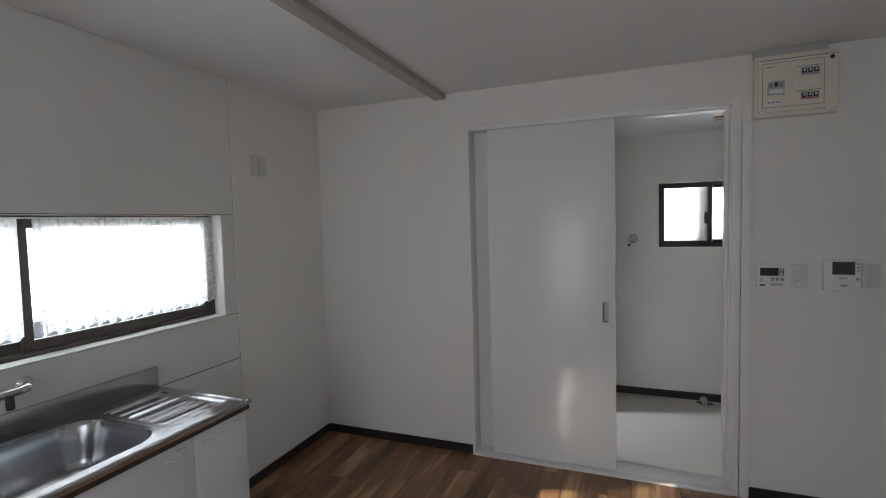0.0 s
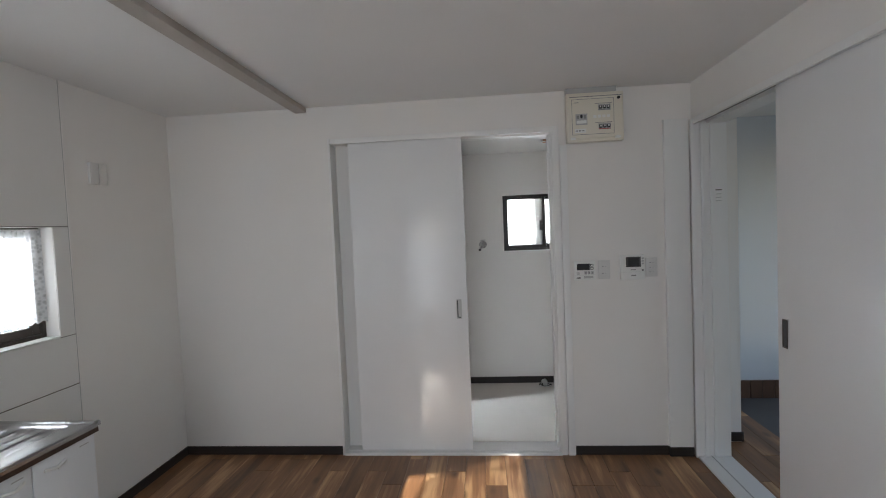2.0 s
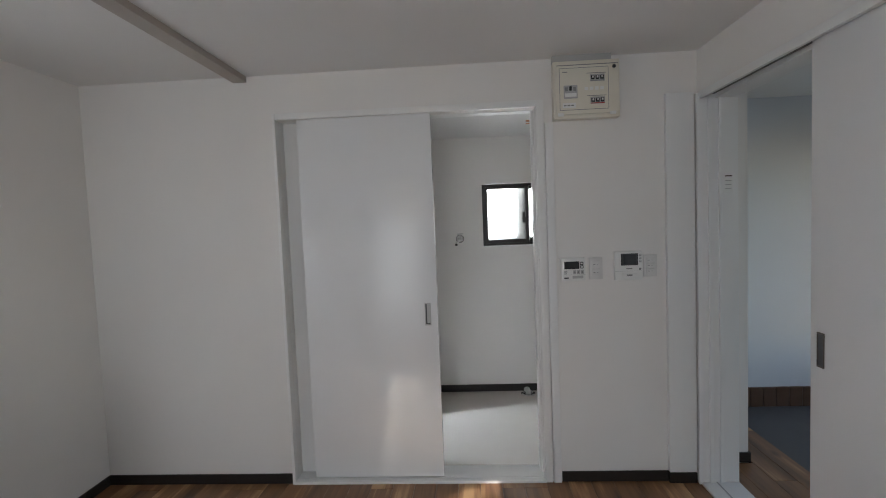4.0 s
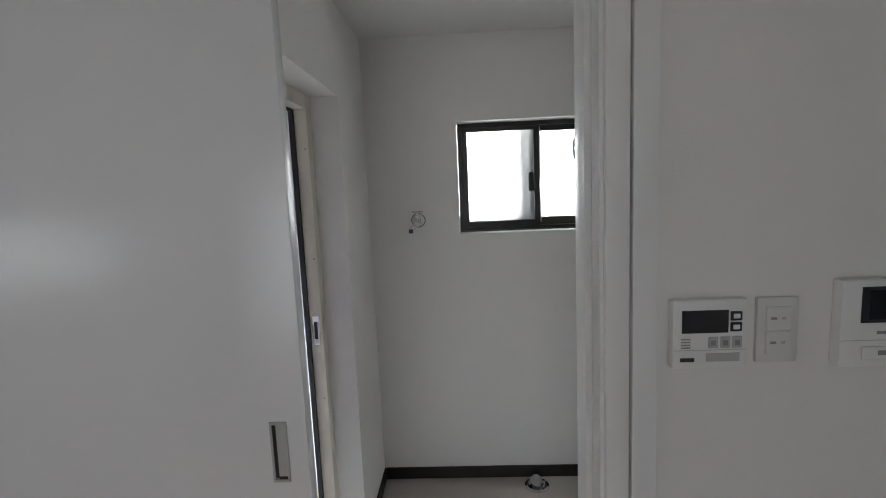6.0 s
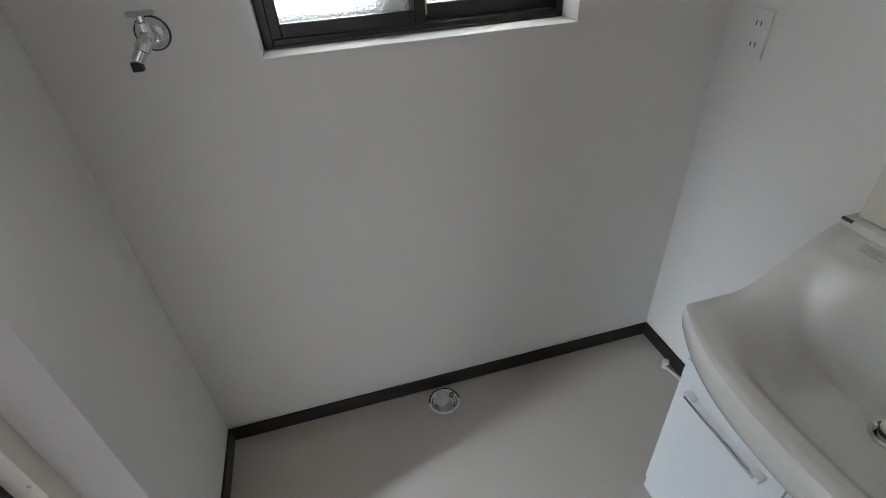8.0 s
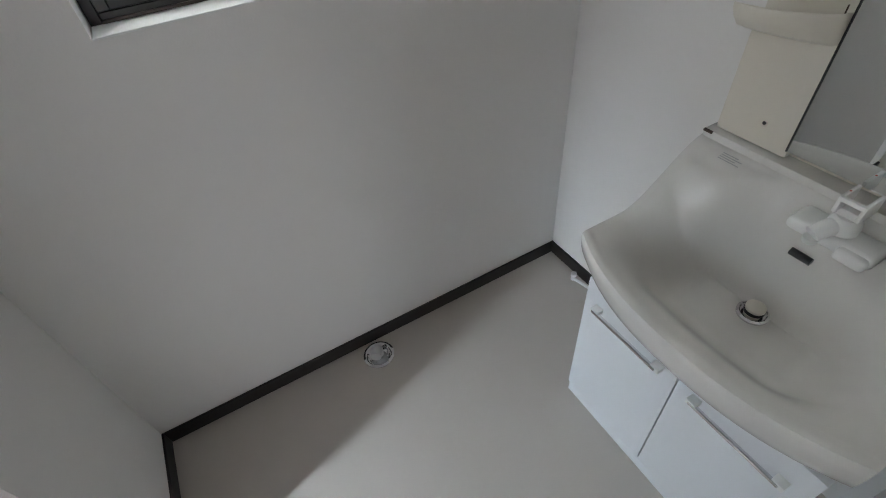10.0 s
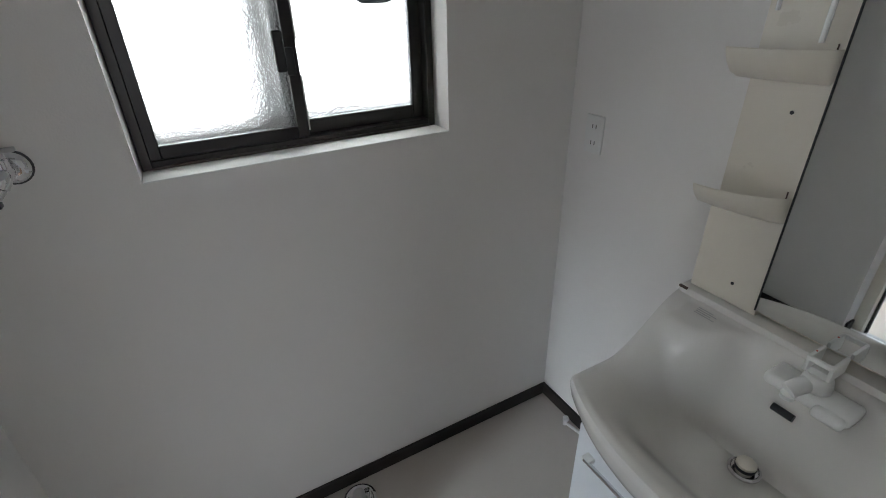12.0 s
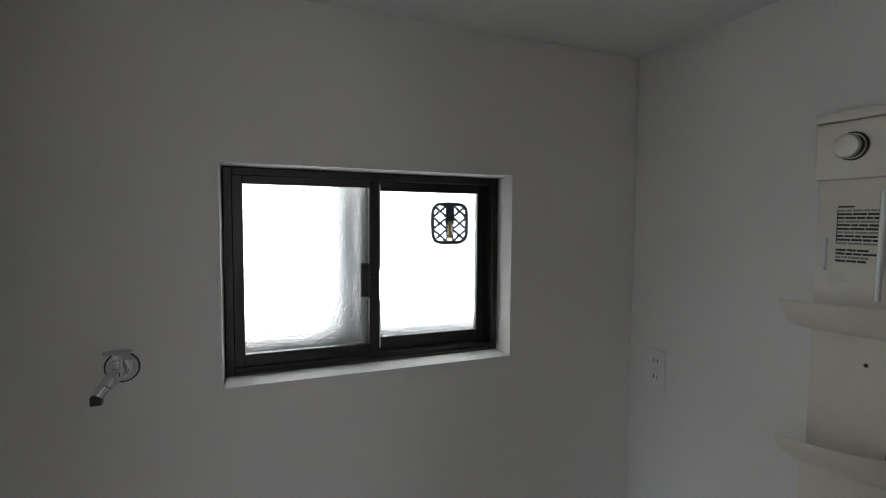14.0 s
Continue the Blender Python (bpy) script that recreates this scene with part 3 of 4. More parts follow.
pp.data = mesh_of("repellent_plate", bmp, mat("smoked_plastic", (0.16, 0.19, 0.21), 0.6, vary=0.1, vscale=30))
part("stick", box(cx - 0.006, cx + 0.006, 1.5355, 1.5415, cz - 0.045, cz + 0.006, bevel=0.002), YELLOW, pp, "yellow wick")

GLOW = bpy.data.materials.new("bright_sky_backdrop")
GLOW.use_nodes = True
gb_ = GLOW.node_tree.nodes["Principled BSDF"]
gb_.inputs["Base Color"].default_value = (0.8, 0.8, 0.8, 1)
gb_.inputs["Emission Color"].default_value = (0.93, 0.97, 1.0, 1)
gb_.inputs["Emission Strength"].default_value = 1.2
structure("backdrop_north", box(-0.5, 3.6, 2.6, 2.65, -1.0, 4.0), GLOW, "bright white outdoors beyond the frosted window", "backdrop")
structure("backdrop_west", box(-2.65, -2.6, -4.5, 1.2, -1.0, 4.0), GLOW, "bright white outdoors beyond the kitchen window", "backdrop")
# two boxes made up to give the frosted panes their greyer bands
structure("trim_pane_band_side", box(1.435, 1.56, 1.64, 1.7, 0.6, 2.2, bevel=0.004), LGREY, "added grey box that darkens a band of the frosted pane", "post")
structure("trim_pane_band_low", box(1.0, 2.05, 1.6, 1.75, 1.16, 1.292, bevel=0.004), LGREY, "added grey box that darkens the foot of the frosted panes", "ledge")

w2 = thing("window_2", (-1.17, -1.7, 1.02), "low wide kitchen window with brown aluminium sashes", "window", kind="structure")
for b in ((-1.225, -1.155, -0.897, -0.877, 1.014, 1.543), (-1.225, -1.155, -2.518, -2.498, 1.014, 1.543), (-1.225, -1.155, -2.498, -0.897, 1.014, 1.036), (-1.225, -1.155, -2.498, -0.897, 1.523, 1.543)):
    part("window_frame", box(*b, bevel=0.002, seg=1), SASHGREY, w2)
sash(w2, 'y', -1.74, -0.899, -1.19, -1.168, 1.034, 1.527, 0.036, SASHGREY, CLEAR, "near sliding sash")
sash(w2, 'y', -2.498, -1.69, -1.217, -1.195, 1.034, 1.527, 0.036, SASHGREY, CLEAR, "far sliding sash")
part("reveal_sill", box(-1.155, KW + 0.012, -2.518, -0.877, 1.0125, 1.018, bevel=0.002, seg=1), PAINT, w2, "white sill board")

# fence seen below the kitchen curtain
fe = thing("fence", (-1.36, -1.7, 0.0), "grey slatted fence just outside the kitchen window", "fence")
for i in range(34):
    part("slat", box(-1.372, -1.36, -2.6 + i * 0.055, -2.56 + i * 0.055, 0.0, 1.112, bevel=0.002, seg=1), GREENISH, fe)


def curtain(y0, y1, folds, seed):
    """A short lace cafe curtain with a gathered head and a scalloped hem."""
    bm = bmesh.new()
    n, rows = 120, 18
    rnd = random.Random(seed)
    ph = [rnd.uniform(0, 6.28) for _ in range(4)]
    grid = []
    for j in range(rows + 1):
        v = j / rows
        row = []
        for i in range(n + 1):
            u = i / n
            y = y0 + (y1 - y0) * u
            hem = 1.088 + 0.014 * (1 - abs(math.sin(u * (y1 - y0) / 0.05 * math.pi)))
            z = 1.532 + (hem - 1.532) * v
            x = -1.143 + 0.007 * math.sin(folds * 6.28 * u + ph[0]) * (0.4 + v) + 0.004 * math.sin(folds * 2.3 * 6.28 * u + ph[1]) * (1 - 0.6 * v)
            row.append(bm.verts.new((x, y, z)))
        grid.append(row)
    for j in range(rows):
        for i in range(n):
            bm.faces.new((grid[j][i], grid[j][i + 1], grid[j + 1][i + 1], grid[j + 1][i]))
    return bm


for a, b, f, s in ((-1.70, -0.888, 12, 3), (-2.5, -1.745, 9, 5)):
    cu = thing("curtain", (-1.14, (a + b) / 2, 1.1), "short white lace cafe curtain with scalloped hem", "curtain", "kitchen window curtains")
    part("cloth", curtain(a, b, f, s), LACE, cu)
cr = tagged(part("curtain_rod", tube([(-1.146, -2.515, 1.534), (-1.146, -0.88, 1.534)], 0.004), WPLASTIC), "thin white curtain rod across the kitchen window", "curtain rod")

# ---- kitchen sink unit ----
su = thing("sink_cabinet", (-0.8, -1.9, 0.0), "white kitchen sink cabinet with plain doors", "cabinet")
part("side_panel", box(-1.084, -0.572, -1.323, -1.305, 0.0, 0.735, bevel=0.002), CABINET, su)
part("side_panel", box(-1.084, -0.572, -2.5, -2.482, 0.0, 0.735, bevel=0.002), CABINET, su)
part("base_panel", box(-1.084, -0.572, -2.481, -1.324, 0.0, 0.06), CABINET, su)
part("back_panel", box(-1.084, -1.078, -2.481, -1.324, 0.061, 0.735), CABINET, su)
part("front_rail", box(-0.59, -0.572, -2.481, -1.324, 0.061, 0.735), CABINET, su)
ys = [-2.497, -2.03, -1.563, -1.308]
for a, b in zip(ys, ys[1:]):
    d = part("door", box(-0.571, -0.553, a + 0.002, b - 0.002, 0.06, 0.728, bevel=0.002), CABINET, su)
    yc = b - 0.07 if b - a < 0.4 else b - 0.05
    part("handle", tube([(-0.552, b - 0.215 if b - a < 0.4 else b - 0.12, 0.69), (-0.543, yc - 0.1 if b - a < 0.4 else b - 0.08, 0.682), (-0.543, b - 0.17 if b - a < 0.4 else b - 0.06, 0.682), (-0.552, b - 0.13 if b - a < 0.4 else b - 0.03, 0.69)], 0.006, 8), WPLASTIC, d, "white finger pull")
    part("mark", box(-0.5529, -0.5522, b - 0.07, b - 0.03, 0.705, 0.709), LGREY, d)


def sink_top():
    """Pressed steel top: a round-cornered bowl, a shallow ribbed drainer and a rolled front edge."""
    bm = bmesh.new()
    x0, x1, y0, y1, zt = -1.084, -0.533, -2.51, -1.297, 0.77
    nx, ny = 84, 190
    g = []
    for i in range(nx + 1):
        row = []
        for j in range(ny + 1):
            x, y = x0 + (x1 - x0) * i / nx, y0 + (y1 - y0) * j / ny
            qx, qy = abs(x + 0.806) - (0.212 - 0.11), abs(y + 2.03) - (0.392 - 0.11)
            d = math.hypot(max(qx, 0), max(qy, 0)) + min(max(qx, qy), 0) - 0.11
            z = zt + 0.003 * smooth(-0.004, 0.0, d) * (1 - smooth(0.006, 0.014, d)) - 0.15 * (1 - smooth(-0.04, 0.002, d)) - 0.03 * (1 - smooth(-0.12, -0.03, d))
            if -1.60 < y < -1.335 and -1.0 < x < -0.62:
                e = smooth(-1.60, -1.588, y) * (1 - smooth(-1.347, -1.335, y)) * smooth(-1.0, -0.988, x) * (1 - smooth(-0.632, -0.62, x))
                z -= 0.005 * e
                z += 0.006 * e * max(0.0, math.sin((x + 0.985) / 0.056 * 2 * math.pi)) ** 4 * smooth(-1.585, -1.57, y) * (1 - smooth(-1.375, -1.36, y))
            z += 0.004 * smooth(-0.556, -0.545, x) - 0.006 * smooth(-0.54, -0.533, x) + 0.003 * smooth(-1.318, -1.31, y)
            row.append(bm.verts.new((x, y, z)))
        g.append(row)
    for i in range(nx):
        for j in range(ny):
            bm.faces.new((g[i][j], g[i + 1][j], g[i + 1][j + 1], g[i][j + 1]))
    edge = [g[i][ny] for i in range(nx + 1)] + [g[nx][j] for j in range(ny - 1, -1, -1)]
    low = [bm.verts.new(v.co - Vector((0, 0, 0.012))) for v in edge]
    for k in range(len(edge) - 1):
        bm.faces.new((edge[k], edge[k + 1], low[k + 1], low[k]))
    bmesh.ops.recalc_face_normals(bm, faces=bm.faces)
    return bm


sk = thing("sink", (-0.8, -1.9, 0.74), "stainless steel sink with ribbed drainboard and upstand", "sink")
part("basin", sink_top(), STEEL, sk)
part("upstand", box(-1.085, -1.066, -2.51, -1.295, 0.77, 0.862, bevel=0.004), STEEL, sk)
part("under_edge", box(-0.566, -0.54, -2.505, -1.302, 0.735, 0.752), EDGE, sk, "brown wooden edge under the steel")
part("under_edge", box(-1.08, -0.566, -1.318, -1.302, 0.735, 0.752), EDGE, sk, "brown wooden edge under the steel")

kt = thing("kitchen_tap", (-1.08, -1.83, 0.93), "chrome wall-mounted kitchen tap over the sink", "tap")
part("escutcheon", lathe([(0.028, 0), (0.028, 0.006), (0.02, 0.016), (0.012, 0.02)], pose(KW + 0.004, -1.79, 0.945, 0, 90, 0)), CHROME, kt)
part("body", tube([(-1.07, -1.79, 0.945), (-1.045, -1.80, 0.945), (-1.03, -1.84, 0.94), (-1.03, -2.08, 0.94)], 0.014, 12), CHROME, kt)
part("escutcheon", lathe([(0.028, 0), (0.028, 0.006), (0.02, 0.016), (0.012, 0.02)], pose(KW + 0.004, -2.1, 0.945, 0, 90, 0)), CHROME, kt)
part("spout", tube([(-1.03, -2.0, 0.945), (-1.02, -2.0, 0.98), (-0.95, -2.0, 0.985), (-0.85, -2.0, 0.975), (-0.845, -2.0, 0.945)], 0.011, 12), CHROME, kt)
part("lever", box(-1.04, -0.94, -2.02, -1.985, 1.0, 1.01, bevel=0.004), CHROME, kt)
part("aerator", lathe([(0.012, 0), (0.013, 0.02), (0.012, 0.04)], pose(-1.03, -1.86, 0.885)), BLACK, kt, "dark end piece")

# blank plates on the west wall
for y in (-0.612, -0.552):
    bp = thing("blank_plate", (KW, y, 1.83), "blank white plastic wall plate", "wall plate", "plates on the west wall")
    part("plate", box(KW, KW + 0.014, y - 0.029, y + 0.027, 1.772, 1.888, bevel=0.003), PLATE, bp)
    part("insert", box(KW + 0.014, KW + 0.0155, y - 0.02, y + 0.018, 1.79, 1.87, bevel=0.0005, seg=1), PLATE, bp)

# ---- north wall fittings ----
F = KN
bk = thing("breaker_box", (1.66, F, 1.94), "ivory breaker box high on the wall with two rows of switches", "breaker box")
part("body", box(1.493, 1.826, -0.045, F, 1.945, 2.235, bevel=0.006), BPLASTIC, bk)
part("cover", box(1.503, 1.818, -0.068, -0.045, 1.962, 2.222, bevel=0.008), BPLASTIC, bk)
part("top_gap", box(1.495, 1.79, -0.03, F, 2.235, KC), LGREY, bk, "grey strip between box and ceiling")
ip = part("inner_panel", box(1.522, 1.762, -0.0705, -0.067, 1.985, 2.19, bevel=0.002), BPLASTIC, bk)
for b in ((1.5195, 1.522, 1.983, 2.192), (1.762, 1.7645, 1.983, 2.192), (1.522, 1.762, 1.9825, 1.985), (1.522, 1.762, 2.19, 2.1925)):
    part("panel_gap", box(b[0], b[1], -0.0686, -0.0676, b[2], b[3]), GREYP, bk, "thin dark gap round the inner panel")
part("lid_seam", box(1.508, 1.812, -0.0688, -0.0678, 2.204, 2.208), GREYP, bk, "dark seam of the hinged lid")
for z in (2.14, 2.028):
    rr = part("breaker_row", box(1.672, 1.744, -0.0735, -0.0705, z - 0.02, z + 0.016, bevel=0.001, seg=1), LGREY, ip, "grey breaker row")
    part("row_label", box(1.655, 1.752, -0.0712, -0.0705, z + 0.02, z + 0.023), GREYP, ip)
    for i in range(3):
        w_ = part("breaker_window", box(1.676 + i * 0.023, 1.694 + i * 0.023, -0.075, -0.0735, z - 0.011, z + 0.009, bevel=0.0005, seg=1), BLACK, rr, "black breaker slot")
        part("switch", box(1.681 + i * 0.023, 1.689 + i * 0.023, -0.079, -0.075, z - 0.004, z + 0.006, bevel=0.001, seg=1), WPLASTIC, w_, "white toggle")
    part("row_foot", box(1.674, 1.742, -0.0742, -0.0735, z - 0.018, z - 0.014), RED if z < 2.1 else GREYP, rr)
for i in range(4):
    part("circuit_label", box(1.644 + i * 0.026, 1.662 + i * 0.026, -0.0712, -0.0705, 2.078, 2.094), WPLASTIC, ip)
mb = part("main_breaker", box(1.54, 1.608, -0.0745, -0.0705, 2.04, 2.105, bevel=0.001, seg=1), LGREY, ip)
part("main_switch", box(1.567, 1.58, -0.0795, -0.0745, 2.078, 2.1, bevel=0.002, seg=1), BLACK, mb)
part("rating_plate", box(1.545, 1.603, -0.0755, -0.0745, 2.048, 2.066), WPLASTIC, mb)
part("terminal", box(1.546, 1.56, -0.0752, -0.0745, 2.076, 2.096), GREYP, mb)
part("terminal", box(1.587, 1.601, -0.0752, -0.0745, 2.076, 2.096), GREYP, mb)
part("label_sheet", box(1.534, 1.6, -0.0712, -0.0705, 1.994, 2.018), WPLASTIC, ip)
for i in range(3):
    part("print_line", box(1.54 + i * 0.018, 1.553 + i * 0.018, -0.0716, -0.0712, 2.003, 2.009), GREYP, ip)
part("print_line", box(1.534, 1.56, -0.0712, -0.0705, 2.17, 2.174), GREYP, ip)
part("knob", lathe([(0.009, 0), (0.009, 0.004), (0.006, 0.006)], pose(1.792, -0.068, 2.19, 90)), BLACK, bk, "small black knob")
part("clip", box(1.51, 1.54, -0.071, -0.06, 1.955, 1.97, bevel=0.003), WPLASTIC, bk)
part("clip", box(1.77, 1.8, -0.071, -0.06, 1.955, 1.97, bevel=0.003), WPLASTIC, bk)

rc = thing("heater_remote", (1.58, F, 1.1), "white water heater control panel with dark display", "control panel")
part("body", box(1.519, 1.645, -0.006, F, 1.104, 1.226, bevel=0.004), WPLASTIC, rc)
part("display", box(1.534, 1.612, -0.0075, -0.006, 1.168, 1.208, bevel=0.0005, seg=1), SCREEN, rc)
for z in (1.197, 1.178):
    b_ = part("button", box(1.615, 1.634, -0.009, -0.006, z - 0.008, z + 0.008, bevel=0.001, seg=1), BLACK, rc, "dark arrow button")
    part("arrow", box(1.619, 1.63, -0.0095, -0.009, z - 0.004, z + 0.004), WPLASTIC, b_)
for i in range(3):
    part("button", box(1.579 + i * 0.02, 1.595 + i * 0.02, -0.0085, -0.006, 1.141, 1.161, bevel=0.001, seg=1), LGREY, rc, "grey square button")
    part("icon", box(1.583 + i * 0.02, 1.591 + i * 0.02, -0.009, -0.0085, 1.146, 1.155), GREYP, rc)
for i in range(4):
    part("speaker_slot", box(1.533, 1.549, -0.0068, -0.006, 1.141 + i * 0.005, 1.1432 + i * 0.005), GREYP, rc)
part("logo_bar", box(1.532, 1.556, -0.0068, -0.006, 1.117, 1.124), BLACK, rc)
part("caption", box(1.576, 1.632, -0.0068, -0.006, 1.117, 1.132), LGREY, rc)
part("flap_line", box(1.521, 1.643, -0.0064, -0.0058, 1.137, 1.138), LGREY, rc)


def switch_plate(x, z, rockers, label):
    s = thing("light_switch", (x, F, z), label, "light switch", "switches by the door")
    p = part("plate", box(x - 0.035, x + 0.035, F - 0.009, F, z - 0.058, z + 0.058, bevel=0.003), PLATE, s)
    h = 0.086 / rockers
    for i in range(rockers):
        z0 = z - 0.043 + i * h
        r = part("rocker", box(x - 0.021, x + 0.021, F - 0.013, F - 0.009, z0 + 0.001, z0 + h - 0.001, bevel=0.002), PLATE, p)
        part("mark", box(x - 0.014, x - 0.004, F - 0.0136, F - 0.013, z0 + h * 0.45, z0 + h * 0.55), GREYP, r)
        part("mark", box(x + 0.004, x + 0.011, F - 0.0136, F - 0.013, z0 + h * 0.45, z0 + h * 0.55), LGREY, r)


switch_plate(1.702, 1.166, 2, "white light switch with two rockers")
switch_plate(1.984, 1.172, 3, "white light switch with three rockers")
ic = thing("intercom", (1.87, F, 1.1), "white door intercom with small dark screen", "intercom")
part("body", box(1.796, 1.94, -0.008, F, 1.1, 1.252, bevel=0.005), WPLASTIC, ic)
part("screen_frame", box(1.828, 1.916, -0.0095, -0.008, 1.178, 1.24, bevel=0.001, seg=1), BLACK, ic)
part("screen", box(1.841, 1.904, -0.0102, -0.0095, 1.184, 1.234), SCREEN, ic)
for i in range(3):
    part("side_button", box(1.921, 1.934, -0.0095, -0.008, 1.192 + i * 0.016, 1.202 + i * 0.016, bevel=0.0005, seg=1), LGREY, ic)
part("logo_bar", box(1.856, 1.886, -0.0088, -0.008, 1.158, 1.163), GREYP, ic)
part("talk_button", box(1.832, 1.912, -0.0105, -0.008, 1.114, 1.137, bevel=0.002), WPLASTIC, ic)
part("caption", box(1.858, 1.886, -0.011, -0.0105, 1.122, 1.13), GREYP, ic)
part("seam", box(1.798, 1.938, -0.0086, -0.0079, 1.147, 1.148), LGREY, ic)
part("lamp", box(1.921, 1.932, -0.0095, -0.008, 1.152, 1.164, bevel=0.0005, seg=1), GREYP, ic)

# ---- washroom ----
al = thing("heat_detector", (1.477, 0.832, WC), "small white ceiling sensor with orange label", "sensor")
part("body", box(1.447, 1.507, 0.80, 0.865, WC - 0.02, WC, bevel=0.006), WPLASTIC, al)
part("label_patch", box(1.455, 1.499, 0.7985, 0.7998, WC - 0.016, WC - 0.005), ORANGE, al, "orange printed patch")
part("label_patch", box(1.457, 1.497, 0.812, 0.853, WC - 0.0212, WC - 0.0198), ORANGE, al, "orange printed patch")

tp = thing("washing_machine_tap", (0.955, WN, 1.297), "chrome washing machine tap on a round wall plate", "tap")
part("wall_plate", lathe([(0.03, 0), (0.03, 0.005), (0.024, 0.012), (0.014, 0.016)], pose(0.958, WN, 1.297, 90)), CHROME, tp)
part("ring", lathe([(0.0335, 0), (0.0335, 0.003), (0.03, 0.004)], pose(0.958, WN, 1.297, 90)), BLACK, tp, "dark gasket ring")
part("body", tube([(0.958, WN - 0.01, 1.297), (0.957, WN - 0.045, 1.298), (0.953, WN - 0.06, 1.29), (0.945, WN - 0.066, 1.278)], 0.014, 12), CHROME, tp)
part("bonnet", lathe([(0.012, 0), (0.012, 0.02), (0.007, 0.022), (0.007, 0.032)], pose(0.957, WN - 0.045, 1.303)), CHROME, tp)
part("handle", box(0.935, 0.985, WN - 0.053, WN - 0.037, 1.335, 1.343, bevel=0.003), LGREY, tp, "grey bar handle")
nz = part("nozzle", tube([(0.945, WN - 0.066, 1.279), (0.935, WN - 0.068, 1.267), (0.931, WN - 0.069, 1.262)], 0.0115, 12), CHROME, tp)
part("stop_cap", box(0.918, 0.938, WN - 0.079, WN - 0.059, 1.243, 1.262, bevel=0.003), BLACK, nz, "dark nozzle end")

dr = thing("floor_drain", (1.475, 1.333, 0.0), "round chrome washing machine drain on the vinyl floor", "drain")
part("flange", lathe([(0.058, 0), (0.058, 0.004), (0.05, 0.008), (0.04, 0.006), (0.036, 0.003)], pose(1.475, 1.333, 0.0), 36), CHROME, dr)
part("elbow", tube([(1.475, 1.335, 0.004), (1.475, 1.335, 0.028), (1.468, 1.322, 0.042), (1.455, 1.30, 0.045)], 0.02, 14), LGREY, dr, "grey hose elbow")
part("clip_arm", tube([(1.49, 1.35, 0.005), (1.51, 1.345, 0.02), (1.51, 1.32, 0.024), (1.5, 1.305, 0.01)], 0.004, 8), CHROME, dr)
part("clip_arm", tube([(1.44, 1.35, 0.005), (1.437, 1.34, 0.02), (1.44, 1.31, 0.02)], 0.004, 8), CHROME, dr)

ol = thing("wall_outlet", (WE, 1.3, 1.17), "white double wall socket beside the vanity", "socket")
p_ = part("plate", box(WE - 0.008, WE, 1.265, 1.335, 1.112, 1.228, bevel=0.003), WPLASTIC, ol)
for z in (1.195, 1.145):
    for y in (1.292, 1.306):
        part("slot", box(WE - 0.0088, WE - 0.0079, y - 0.0012, y + 0.0012, z - 0.006, z + 0.006), BLACK, p_)

pl = thing("pipe_valve", (2.3, 1.22, 0.0), "small white capped pipe stub by the vanity foot", "pipe valve")
part("stub", tube([(2.318, 1.225, 0.0), (2.318, 1.225, 0.02), (2.316, 1.222, 0.03)], 0.009, 10), WPLASTIC, pl)
part("cap", lathe([(0.012, 0), (0.012, 0.012), (0.006, 0.014)], pose(2.316, 1.222, 0.028)), WPLASTIC, pl)
part("hose", tube([(2.316, 1.218, 0.012), (2.33, 1.15, 0.012), (2.335, 1.08, 0.015), (2.34, 0.95, 0.02)], 0.006, 8), WPLASTIC, pl)

# vanity cabinet
VY, VH = 0.552, 0.318
vc = thing("vanity_cabinet", (2.15, VY, 0.0), "white washbasin cabinet with two doors and bar handles", "cabinet")
part("body", box(1.992, WE - 0.002, VY - 0.302, VY + 0.302, 0.0, 0.575, bevel=0.002), CABINET, vc)
part("kick_board", box(1.976, 1.992, VY - 0.302, VY + 0.302, 0.0, 0.055, bevel=0.001, seg=1), CABINET, vc)
for a, b in ((VY - 0.302, VY - 0.0015), (VY + 0.0015, VY + 0.302)):
    d = part("door", box(1.969, 1.991, a, b, 0.058, 0.575, bevel=0.002), CABINET, vc)
    hb = part("handle", box(1.944, 1.954, a + 0.045, b - 0.045, 0.4935, 0.5025, bevel=0.003), CHROME, d, "chrome bar handle")
    for y in (a + 0.035, b - 0.065):
        part("handle_foot", box(1.946, 1.969, y, y + 0.026, 0.49, 0.506, bevel=0.003), WPLASTIC, hb)


